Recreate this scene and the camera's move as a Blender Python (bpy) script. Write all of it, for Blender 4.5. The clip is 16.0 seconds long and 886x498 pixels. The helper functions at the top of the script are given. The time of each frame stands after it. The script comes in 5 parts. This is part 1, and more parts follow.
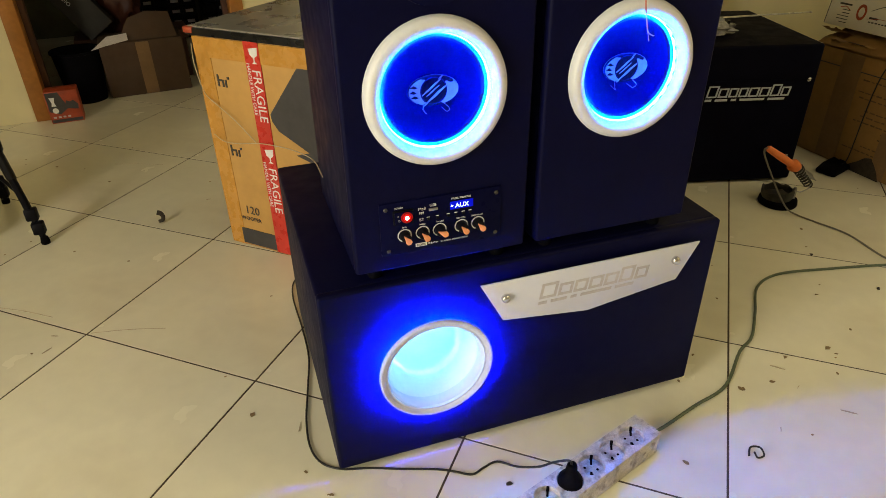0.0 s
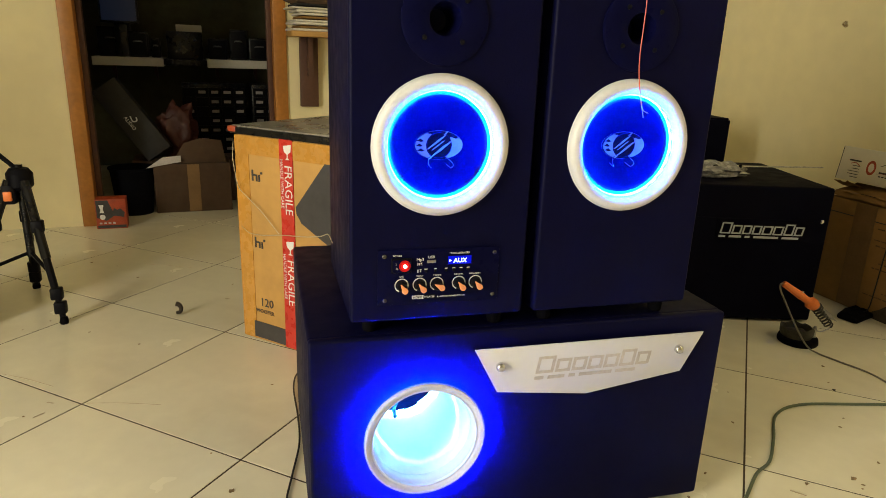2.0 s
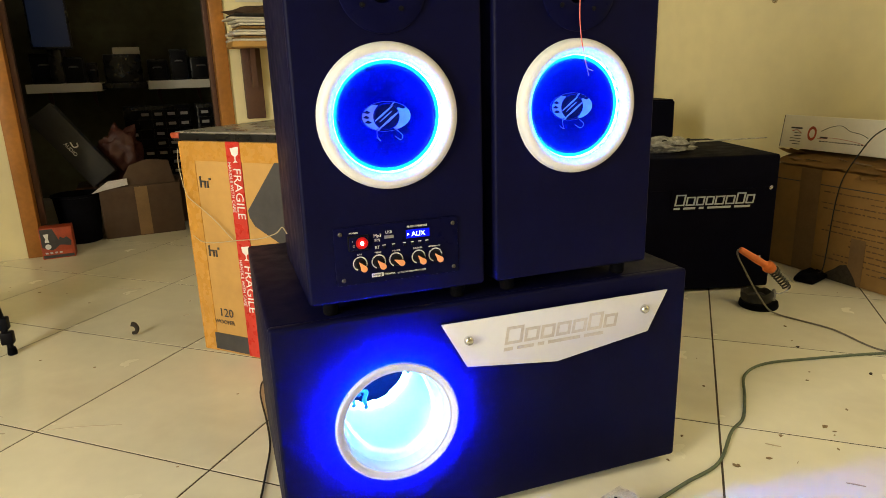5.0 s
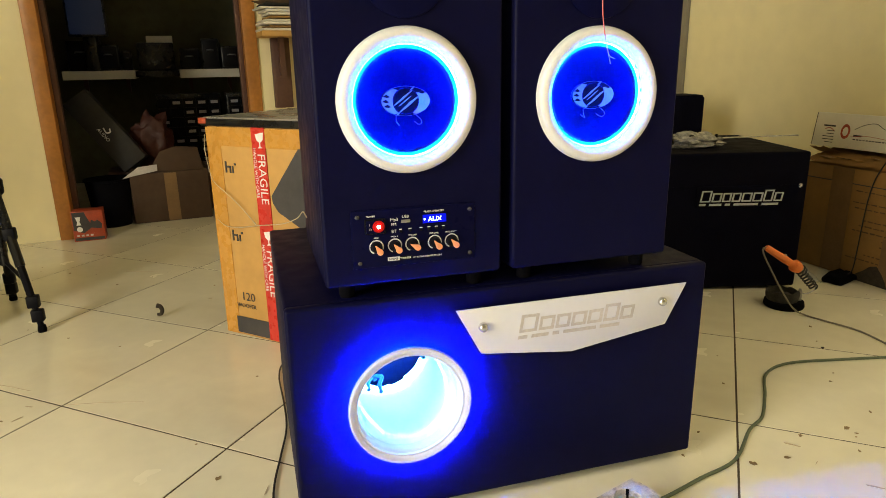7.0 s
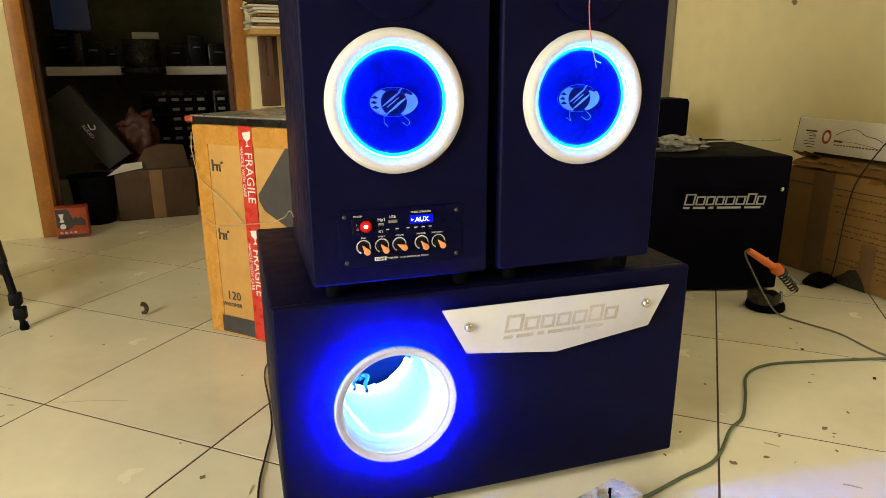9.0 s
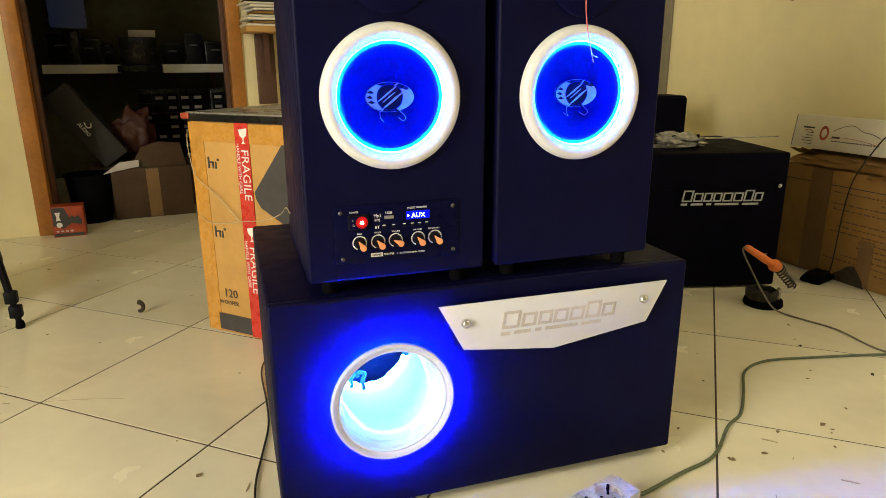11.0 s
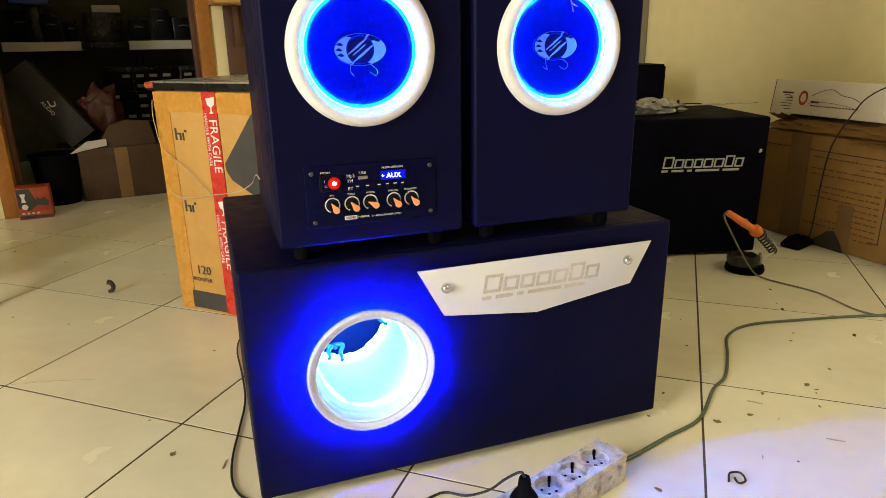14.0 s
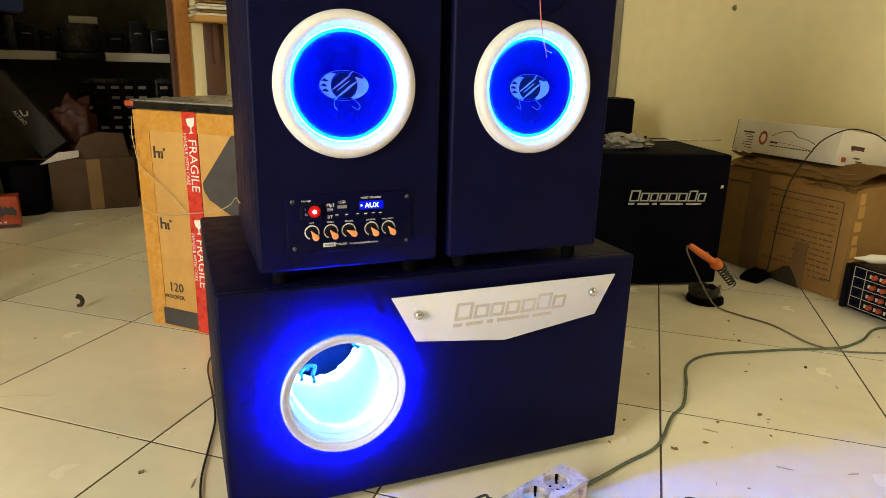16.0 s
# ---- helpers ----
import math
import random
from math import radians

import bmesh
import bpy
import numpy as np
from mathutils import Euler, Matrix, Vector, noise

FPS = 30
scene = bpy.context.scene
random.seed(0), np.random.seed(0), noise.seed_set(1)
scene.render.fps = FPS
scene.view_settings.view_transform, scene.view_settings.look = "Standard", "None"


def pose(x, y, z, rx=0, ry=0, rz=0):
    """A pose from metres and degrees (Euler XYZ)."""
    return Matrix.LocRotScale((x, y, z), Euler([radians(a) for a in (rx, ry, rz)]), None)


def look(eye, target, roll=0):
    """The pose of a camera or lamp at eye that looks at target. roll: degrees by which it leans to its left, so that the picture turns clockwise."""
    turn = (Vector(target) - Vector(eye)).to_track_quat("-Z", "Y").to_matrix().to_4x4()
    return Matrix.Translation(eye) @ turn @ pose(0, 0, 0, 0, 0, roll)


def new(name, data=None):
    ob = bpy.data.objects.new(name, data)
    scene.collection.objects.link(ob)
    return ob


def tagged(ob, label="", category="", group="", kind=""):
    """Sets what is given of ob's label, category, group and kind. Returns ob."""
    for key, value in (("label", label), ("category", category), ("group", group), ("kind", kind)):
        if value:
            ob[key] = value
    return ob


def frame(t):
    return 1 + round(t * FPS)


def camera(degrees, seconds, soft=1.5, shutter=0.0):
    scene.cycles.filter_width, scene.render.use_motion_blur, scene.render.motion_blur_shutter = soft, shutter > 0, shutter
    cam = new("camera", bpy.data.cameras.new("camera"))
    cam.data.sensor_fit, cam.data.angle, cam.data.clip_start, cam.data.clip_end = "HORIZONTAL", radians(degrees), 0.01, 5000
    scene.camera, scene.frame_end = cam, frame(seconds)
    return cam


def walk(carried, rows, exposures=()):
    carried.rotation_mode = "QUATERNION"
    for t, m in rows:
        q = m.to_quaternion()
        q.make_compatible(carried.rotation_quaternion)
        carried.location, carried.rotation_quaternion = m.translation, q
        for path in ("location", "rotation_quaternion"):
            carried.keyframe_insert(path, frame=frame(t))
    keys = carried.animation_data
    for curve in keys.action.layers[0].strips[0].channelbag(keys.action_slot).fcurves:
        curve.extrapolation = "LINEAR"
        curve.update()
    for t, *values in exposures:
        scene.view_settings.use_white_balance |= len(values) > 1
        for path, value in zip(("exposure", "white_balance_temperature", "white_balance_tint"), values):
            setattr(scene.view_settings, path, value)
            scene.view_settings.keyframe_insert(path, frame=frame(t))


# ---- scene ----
cam = camera(68.5, 16.0, soft=0.75)
PATH = [
    (0, (-0.057, -0.702, 0.827), (0.477, 0.925, -0.206), -1.0),
    (0.5, (-0.013, -0.678, 0.584), (0.541, 1.065, -0.226), -1.3),
    (1, (-0.013, -0.745, 0.643), (0.434, 1.022, -0.181), -1.6),
    (1.5, (-0.027, -0.805, 0.708), (0.504, 0.975, -0.033), 1.1),
    (2, (-0.038, -0.782, 0.701), (0.468, 1.067, 0.131), 2.1),
    (2.5, (-0.035, -0.77, 0.683), (0.467, 1.092, 0.152), 0.8),
    (3, (-0.038, -0.774, 0.67), (0.497, 1.082, 0.151), 0.1),
    (3.5, (-0.035, -0.784, 0.663), (0.543, 1.064, 0.161), -0.6),
    (5.8, (-0.027, -0.775, 0.629), (0.59, 1.039, 0.058), -1.7),
    (6, (-0.024, -0.769, 0.625), (0.553, 1.054, 0.037), -2.3),
    (6.5, (-0.025, -0.78, 0.629), (0.519, 1.051, 0.038), -1.4),
    (7, (-0.022, -0.791, 0.635), (0.52, 1.055, 0.091), -1.0),
    (7.5, (-0.022, -0.789, 0.637), (0.533, 1.054, 0.091), -1.1),
    (8, (-0.024, -0.794, 0.635), (0.541, 1.042, 0.078), -0.8),
    (8.5, (-0.025, -0.794, 0.636), (0.543, 1.043, 0.086), -0.5),
    (9, (-0.024, -0.797, 0.637), (0.558, 1.038, 0.093), -0.2),
    (11.5, (-0.021, -0.792, 0.629), (0.566, 1.04, 0.08), -0.3),
    (12, (-0.021, -0.788, 0.625), (0.549, 1.05, 0.08), -0.5),
    (12.5, (-0.021, -0.788, 0.624), (0.556, 1.05, 0.086), -0.3),
    (13, (-0.021, -0.788, 0.623), (0.609, 1.038, 0.105), -0.3),
    (13.5, (-0.02, -0.779, 0.614), (0.619, 1.035, 0.066), 0.1),
    (14, (-0.01, -0.771, 0.599), (0.627, 1.026, -0.005), -1.0),
    (14.5, (-0.019, -0.787, 0.609), (0.639, 1.009, 0.027), -0.4),
    (15, (-0.023, -0.793, 0.611), (0.647, 0.996, 0.02), -0.5),
    (15.5, (-0.022, -0.79, 0.614), (0.68, 0.994, 0.044), 1.0),
    (16, (-0.025, -0.797, 0.621), (0.703, 0.984, 0.075), 1.5),
]
walk(cam, [(t, look(eye, target, roll)) for t, eye, target, roll in PATH],
     [(0.0, -0.82), (1.0, -0.56), (1.5, -0.54), (2.0, -0.56), (2.5, -0.32), (9.0, -0.33), (16.0, -0.33)])


# ---- light ----
world = bpy.data.worlds.new("sky")
scene.world = world
world.use_nodes = True
_wn = world.node_tree.nodes
_sky = _wn.new("ShaderNodeTexSky")
_sky.sky_type, _sky.sun_disc = "NISHITA", False
_sky.sun_elevation, _sky.sun_rotation = radians(40), radians(120)
world.node_tree.links.new(_sky.outputs[0], _wn["Background"].inputs[0])
_wn["Background"].inputs[1].default_value = 0.1
scene.view_settings.exposure = 0.0

ROOM = 5.5                                   # the walls' turn, degrees
U = Vector((math.cos(radians(ROOM)), math.sin(radians(ROOM)), 0))
V = Vector((-U.y, U.x, 0))
U0, U1, V0, V1, HIGH = -2.0, 2.16, -2.6, 2.065, 2.8


def room(u, v, z=0.0):
    return U * u + V * v + Vector((0, 0, z))


ROOM_M = pose(0, 0, 0, 0, 0, ROOM)


def area(name, place, target, size_x, size_y, watts, colour):
    data = bpy.data.lights.new(name, "AREA")
    data.shape, data.size, data.size_y, data.energy, data.color = "RECTANGLE", size_x, size_y, watts, colour
    ob = new(name, data)
    ob.matrix_world = look(place, target)
    return ob


area("doorway_daylight", room(U0 - 0.2, -0.85, 1.05), room(1.0, -0.7, 0.55), 1.05, 1.85, 124, (1.0, 0.91, 0.685))
area("ceiling_lamp", room(1.9, -1.5, HIGH - 0.06), room(1.9, -1.5, 0), 0.25, 1.2, 16, (1.0, 0.86, 0.55))


# ---- materials ----
def mat(name, colour, rough=0.5, metal=0.0, vary=0.12, scale=8.0, bump=0.0, bump_scale=200.0, glow=None, power=0.0,
        island=0.0, stain=None, stain_amount=0.0, stain_scale=3.0, rough_vary=0.1, coat=0.0, random_tint=0.0, spec=0.5):
    m = bpy.data.materials.new(name)
    m.use_nodes = True
    nt = m.node_tree
    b = nt.nodes["Principled BSDF"]
    b.inputs["Roughness"].default_value, b.inputs["Metallic"].default_value = rough, metal
    b.inputs["Coat Weight"].default_value = coat
    b.inputs["Specular IOR Level"].default_value = spec
    L = nt.links.new
    co = nt.nodes.new("ShaderNodeTexCoord").outputs["Object"]

    def noise_tex(sc, detail=4.0):
        n = nt.nodes.new("ShaderNodeTexNoise")
        n.inputs["Scale"].default_value, n.inputs["Detail"].default_value = sc, detail
        L(co, n.inputs["Vector"])
        return n.outputs["Fac"]

    def ramp(fac, lo, hi, p0=0.3, p1=0.7):
        r = nt.nodes.new("ShaderNodeMapRange")
        for k, v in zip(("From Min", "From Max", "To Min", "To Max"), (p0, p1, lo, hi)):
            r.inputs[k].default_value = v
        L(fac, r.inputs["Value"])
        return r.outputs[0]

    def times(colour_out, fac):
        x = nt.nodes.new("ShaderNodeVectorMath")
        x.operation = "SCALE"
        L(colour_out, x.inputs[0])
        L(fac, x.inputs["Scale"])
        return x.outputs[0]

    base = nt.nodes.new("ShaderNodeRGB")
    base.outputs[0].default_value = (*colour, 1)
    out = base.outputs[0]
    if vary:
        out = times(out, ramp(noise_tex(scale), 1 - vary, 1 + vary))
        out = times(out, ramp(noise_tex(scale * 9, 6), 1 - vary * 0.6, 1 + vary * 0.6))
    if random_tint:
        oi = nt.nodes.new("ShaderNodeObjectInfo")
        out = times(out, ramp(oi.outputs["Random"], 1 - random_tint, 1 + random_tint, 0, 1))
    if stain:
        mix = nt.nodes.new("ShaderNodeMix")
        mix.data_type = "RGBA"
        L(ramp(noise_tex(stain_scale, 8), 0, stain_amount, 0.52, 0.72), mix.inputs["Factor"])
        L(out, mix.inputs["A"])
        mix.inputs["B"].default_value = (*stain, 1)
        out = mix.outputs["Result"]
    L(out, b.inputs["Base Color"])
    if rough_vary:
        L(ramp(noise_tex(scale * 3), max(0.02, rough - rough_vary), min(1, rough + rough_vary)), b.inputs["Roughness"])
    if bump:
        bn = nt.nodes.new("ShaderNodeBump")
        bn.inputs["Strength"].default_value, bn.inputs["Distance"].default_value = bump, 0.001
        L(noise_tex(bump_scale, 3), bn.inputs["Height"])
        L(bn.outputs[0], b.inputs["Normal"])
    if glow:
        b.inputs["Emission Color"].default_value = (*glow, 1)
        b.inputs["Emission Strength"].default_value = power
    return m


LED = (0.0015, 0.15, 1.0)
M = dict(
    wall=mat("cream wall paint", (0.84, 0.76, 0.48), 0.7, vary=0.05, scale=1.5, bump=0.25, bump_scale=60, stain=(0.5, 0.42, 0.26), stain_amount=0.3, stain_scale=1.3),
    # Ceiling and front wall are out of view; dark colours weaken bounced light.
    ceiling=mat("dark unseen ceiling", (0.42, 0.40, 0.36), 0.8, vary=0.08, scale=2),
    wall_unseen=mat("dark unseen wall", (0.40, 0.34, 0.20), 0.7, vary=0.08, scale=1.5),
    tile=mat("cream glazed tile", (0.85, 0.82, 0.67), 0.2, vary=0.04, scale=3, bump=0.06, bump_scale=14, stain=(0.42, 0.34, 0.22), stain_amount=0.3, stain_scale=2.2, rough_vary=0.08, random_tint=0.03),
    grout=mat("dark dirty grout", (0.07, 0.052, 0.034), 0.9, vary=0.3, scale=20),
    # Black vinyl; the blue haze over it is put into the base colour.
    vinyl=mat("black grain vinyl with blue haze", (0.0021, 0.0024, 0.024), 0.5, spec=0.08, vary=0.15, scale=12, bump=0.16, bump_scale=420, rough_vary=0.08),
    vinyl_old=mat("dull black vinyl", (0.0028, 0.0028, 0.009), 0.65, spec=0.035, vary=0.2, scale=9, bump=0.4, bump_scale=300),
    rubber=mat("black rubber", (0.003, 0.003, 0.005), 0.75, spec=0.05, vary=0.2, scale=30),
    white_plastic=mat("white moulded plastic", (0.70, 0.71, 0.75), 0.38, vary=0.03, scale=20, bump=0.15, bump_scale=500),
    # White plastic; the strips' blue light is put into its colour.
    port_plastic=mat("white port plastic with blue light tint", (0.64, 0.69, 0.97), 0.4, vary=0.03, scale=20, bump=0.12, bump_scale=500),
    tube_plastic=mat("white port tube plastic", (0.8, 0.82, 0.84), 0.1, rough_vary=0.03, vary=0.03, scale=20),
    led=mat("blue light strip", (0.2, 0.4, 0.9), 0.5, vary=0, rough_vary=0, glow=LED, power=2300),
    # Added source, hidden behind the port ring, for the blue halo.
    led_halo=mat("added blue halo lamps", (0.1, 0.2, 0.9), 0.5, vary=0, rough_vary=0, glow=(0.0, 0.006, 1.0), power=14000),
    # Blue here stands in for the strip's light inside the box.
    mdf=mat("inner board with blue light in its colour", (0.01, 0.03, 0.22), 0.9, spec=0.1, vary=0.1, scale=20),
    led_port=mat("cyan light strip", (0.2, 0.5, 0.9), 0.5, vary=0, rough_vary=0, glow=(0.15, 0.56, 1.0), power=82),
    cone=mat("blue woven cone", (0.0003, 0.0004, 0.050), 0.7, spec=0.02, vary=0.06, scale=40, bump=0.06, bump_scale=300),
    surround=mat("black foam surround", (0.001, 0.0012, 0.03), 0.6, spec=0.1, vary=0.1, scale=40),
    cap_black=mat("blue-black cap plastic", (0.0006, 0.0008, 0.022), 0.5, spec=0.05, vary=0.1, scale=60),
    silver=mat("silver print", (0.5, 0.55, 0.62), 0.4, vary=0.08, scale=60),
    # White acrylic whose bluish cast holds the haze of the lights.
    acrylic=mat("white acrylic with blue haze", (0.68, 0.69, 0.76), 0.18, vary=0.02, scale=12, rough_vary=0.05),
    print_grey=mat("faded grey print", (0.50, 0.47, 0.48), 0.4, vary=0.14, scale=25),
    chrome=mat("chrome", (0.62, 0.62, 0.64), 0.16, metal=1.0, vary=0.04, scale=60, rough_vary=0.05),
    dark_steel=mat("blackened steel", (0.07, 0.068, 0.066), 0.4, metal=0.7, vary=0.25, scale=60),
    cap_print=mat("dull silver print", (0.09, 0.11, 0.20), 0.45, vary=0.15, scale=90),
    steel=mat("dull steel", (0.35, 0.35, 0.36), 0.4, metal=0.9, vary=0.15, scale=50),
    # Black lacquer, given the same blue haze tint as the vinyl.
    panel=mat("black lacquer with blue haze", (0.0026, 0.003, 0.026), 0.35, spec=0.05, vary=0.1, scale=30),
    knob=mat("black knob plastic", (0.005, 0.005, 0.008), 0.45, spec=0.1, vary=0.1, scale=60),
    orange=mat("orange plastic", (0.85, 0.22, 0.05), 0.42, vary=0.08, scale=40),
    peach=mat("orange knob pointer", (0.9, 0.36, 0.16), 0.45, vary=0.06, scale=80),
    white_print=mat("white print", (0.78, 0.78, 0.78), 0.5, vary=0.03, scale=60),
    red_lamp=mat("red lit lamp", (0.5, 0.02, 0.01), 0.3, vary=0, rough_vary=0, glow=(1.0, 0.12, 0.10), power=45),
    # Two glowing reds, dim and brighter, imitate the lamp's haze.
    red_haze=mat("outer red haze of the lamp", (0.3, 0.01, 0.01), 0.3, vary=0, rough_vary=0, spec=0.1, glow=(1.0, 0.004, 0.008), power=0.13),
    red_haze_core=mat("inner red haze of the lamp", (0.4, 0.01, 0.01), 0.3, vary=0, rough_vary=0, spec=0.1, glow=(1.0, 0.01, 0.012), power=0.75),
    display=mat("blue lit display", (0.0, 0.003, 0.06), 0.4, spec=0.04, vary=0, rough_vary=0, glow=(0.003, 0.006, 0.9), power=1.1),
    display_text=mat("white lit characters", (0.5, 0.6, 0.8), 0.5, vary=0, rough_vary=0, glow=(0.5, 0.7, 1.0), power=5.0),
    card=mat("brown corrugated cardboard", (0.52, 0.295, 0.085), 0.75, vary=0.09, scale=5, bump=0.15, bump_scale=120, stain=(0.3, 0.18, 0.07), stain_amount=0.4, stain_scale=4),
    card_old=mat("dull worn cardboard", (0.29, 0.16, 0.044), 0.8, vary=0.13, scale=4, bump=0.2, bump_scale=90, stain=(0.2, 0.13, 0.06), stain_amount=0.6, stain_scale=5),
    # Brown cardboard, made darker to stand in for store room shade.
    card_dark=mat("brown cardboard darkened for shade", (0.065, 0.036, 0.019), 0.8, vary=0.14, scale=5, bump=0.2, bump_scale=90),
    tape_old=mat("dull brown tape", (0.19, 0.11, 0.045), 0.5, vary=0.12, scale=14),
    tape=mat("amber packing tape", (0.55, 0.27, 0.05), 0.28, vary=0.1, scale=14, coat=0.3),
    red_tape=mat("red warning tape", (0.55, 0.035, 0.025), 0.3, vary=0.08, scale=18),
    black_print=mat("black print on cardboard", (0.045, 0.042, 0.045), 0.65, vary=0.12, scale=12),
    wood=mat("varnished door timber", (0.38, 0.155, 0.03), 0.4, vary=0.2, scale=6, bump=0.2, bump_scale=70),
    brown_paint=mat("brown painted timber", (0.10, 0.045, 0.03), 0.55, vary=0.15, scale=10),
    paper=mat("white coated carton", (0.74, 0.71, 0.64), 0.45, vary=0.04, scale=9),
    green_cable=mat("grey-green cable sheath", (0.10, 0.13, 0.085), 0.5, vary=0.12, scale=40),
    grey_cable=mat("grey cable sheath", (0.17, 0.155, 0.125), 0.55, vary=0.1, scale=40),
    black_cable=mat("black cable sheath", (0.012, 0.012, 0.013), 0.42, vary=0.1, scale=40),
    white_cable=mat("off-white twisted wire", (0.5, 0.41, 0.27), 0.5, vary=0.15, scale=150),
    red_wire=mat("red wire", (0.55, 0.09, 0.06), 0.4, vary=0.06, scale=50),
    copper=mat("bare copper strands", (0.75, 0.4, 0.3), 0.3, metal=1.0, vary=0.1, scale=200),
    socket=mat("dirty white socket plastic", (0.62, 0.58, 0.50), 0.5, vary=0.26, scale=45, stain=(0.2, 0.16, 0.12), stain_amount=0.9, stain_scale=70),
    # Store room surfaces: the dimness of the room is put into both colours.
    green_shaded=mat("green wall with shade in its colour", (0.10, 0.10, 0.055), 0.75, vary=0.3, scale=2, bump=0.2, bump_scale=60),
    plum_shaded=mat("plum wall with shade in its colour", (0.06, 0.035, 0.04), 0.8, vary=0.15, scale=3),
    black_gloss=mat("black gloss plastic", (0.007, 0.007, 0.008), 0.3, spec=0.3, vary=0.1, scale=12),
    grey_top=mat("brushed grey lid", (0.30, 0.29, 0.27), 0.3, metal=0.4, vary=0.12, scale=5),
    red_card=mat("red printed carton", (0.36, 0.055, 0.018), 0.5, vary=0.2, scale=25),
    cloth=mat("black nylon cloth", (0.012, 0.011, 0.012), 0.85, vary=0.2, scale=40, bump=0.5, bump_scale=350),
    plastic_film=mat("clear grey plastic film", (0.3, 0.3, 0.3), 0.15, vary=0.5, scale=60, bump=0.6, bump_scale=90),
    scrap_dark=mat("dark scrap and hole shade", (0.035, 0.026, 0.018), 0.8, vary=0.3, scale=70),
    scuff=mat("faint scuff", (0.5, 0.42, 0.29), 0.7, vary=0.3, scale=60),
    debris=mat("dried brown crumbs", (0.27, 0.19, 0.10), 0.9, vary=0.4, scale=90),
    # Charcoal print, lowered further to hold the store room's dimness.
    grey_card=mat("charcoal carton darkened for shade", (0.018, 0.017, 0.018), 0.6, vary=0.15, scale=12),
    faded_ink=mat("faded brown ink", (0.13, 0.07, 0.025), 0.75, vary=0.3, scale=60),
    soot=mat("sooty tin", (0.035, 0.033, 0.03), 0.6, metal=0.2, vary=0.45, scale=70, bump=0.4, bump_scale=150),
    # The cyan-blue light on these wires is put into their colour.
    wire_tinted=mat("wire sheath with cyan light tint", (0.008, 0.08, 0.26), 0.4, vary=0.1, scale=60),
    aluminium=mat("grey aluminium frame", (0.3, 0.29, 0.28), 0.4, metal=0.7, vary=0.06, scale=20),
    # Red leather with the store room's shade put into it.
    red_bag=mat("red leather darkened for shade", (0.055, 0.013, 0.008), 0.5, vary=0.2, scale=15, bump=0.4, bump_scale=120),
)


# ---- builders ----
def part(name, bm, material, parent=None, label="", smooth=35):
    me = bpy.data.meshes.new(name)
    bm.to_mesh(me)
    bm.free()
    if smooth:
        me.shade_smooth()
        me.set_sharp_from_angle(angle=radians(smooth))
    me.materials.append(M[material])
    ob = new(name, me)
    if parent:
        ob.parent = parent
    if label:
        tagged(ob, label)
    return ob


def thing(name, m, label, category, group=""):
    ob = new(name)
    ob.empty_display_size = 0.05
    ob.matrix_world = m
    return tagged(ob, label, category, group)


def box(x0, x1, y0, y1, z0, z1, bevel=0.0, seg=2, bm=None):
    b = bmesh.new()
    bmesh.ops.create_cube(b, size=1)
    for v in b.verts:
        v.co = Vector((x0 + (v.co.x + 0.5) * (x1 - x0), y0 + (v.co.y + 0.5) * (y1 - y0), z0 + (v.co.z + 0.5) * (z1 - z0)))
    if bevel:
        bmesh.ops.bevel(b, geom=list(b.edges), offset=bevel, segments=seg, profile=0.5, affect="EDGES")
    return merge(bm, b)


def merge(bm, b):
    if bm is None:
        return b
    me = bpy.data.meshes.new("tmp")
    b.to_mesh(me)
    b.free()
    bm.from_mesh(me)
    bpy.data.meshes.remove(me)
    return bm


def lathe(profile, centre=(0, 0, 0), axis="y", seg=72, bm=None, close=False):
    """Turns (radius, along) pairs round an axis."""
    b = bmesh.new()
    c = Vector(centre)
    rings = []
    for r, h in profile:
        ring = []
        for i in range(seg):
            a = 2 * math.pi * i / seg
            p = Vector((r * math.cos(a), h, r * math.sin(a))) if axis == "y" else Vector((r * math.cos(a), r * math.sin(a), h))
            ring.append(b.verts.new(c + p))
        rings.append(ring)
    pairs = list(zip(rings, rings[1:])) + ([(rings[-1], rings[0])] if close else [])
    for p, q in pairs:
        for i in range(seg):
            j = (i + 1) % seg
            b.faces.new((p[i], p[j], q[j], q[i]))
    if not close:
        if profile[0][0] > 1e-6:
            pass
    bmesh.ops.remove_doubles(b, verts=b.verts, dist=1e-6)
    bmesh.ops.recalc_face_normals(b, faces=b.faces)
    return merge(bm, b)


def disc(profile, centre=(0, 0, 0), axis="y", seg=48, bm=None):
    """A closed solid of turning: the profile is joined to the axis at both ends."""
    return lathe([(1e-7, profile[0][1])] + list(profile) + [(1e-7, profile[-1][1])], centre, axis, seg, bm)


def smooth_line(points, steps=6):
    pts = [Vector(p) for p in points]
    pts = [pts[0] * 2 - pts[1]] + pts + [pts[-1] * 2 - pts[-2]]
    out = []
    for i in range(1, len(pts) - 2):
        p0, p1, p2, p3 = pts[i - 1:i + 3]
        for k in range(steps):
            t = k / steps
            out.append(0.5 * (2 * p1 + (p2 - p0) * t + (2 * p0 - 5 * p1 + 4 * p2 - p3) * t * t + (3 * p1 - p0 - 3 * p2 + p3) * t ** 3))
    return out + [pts[-2]]


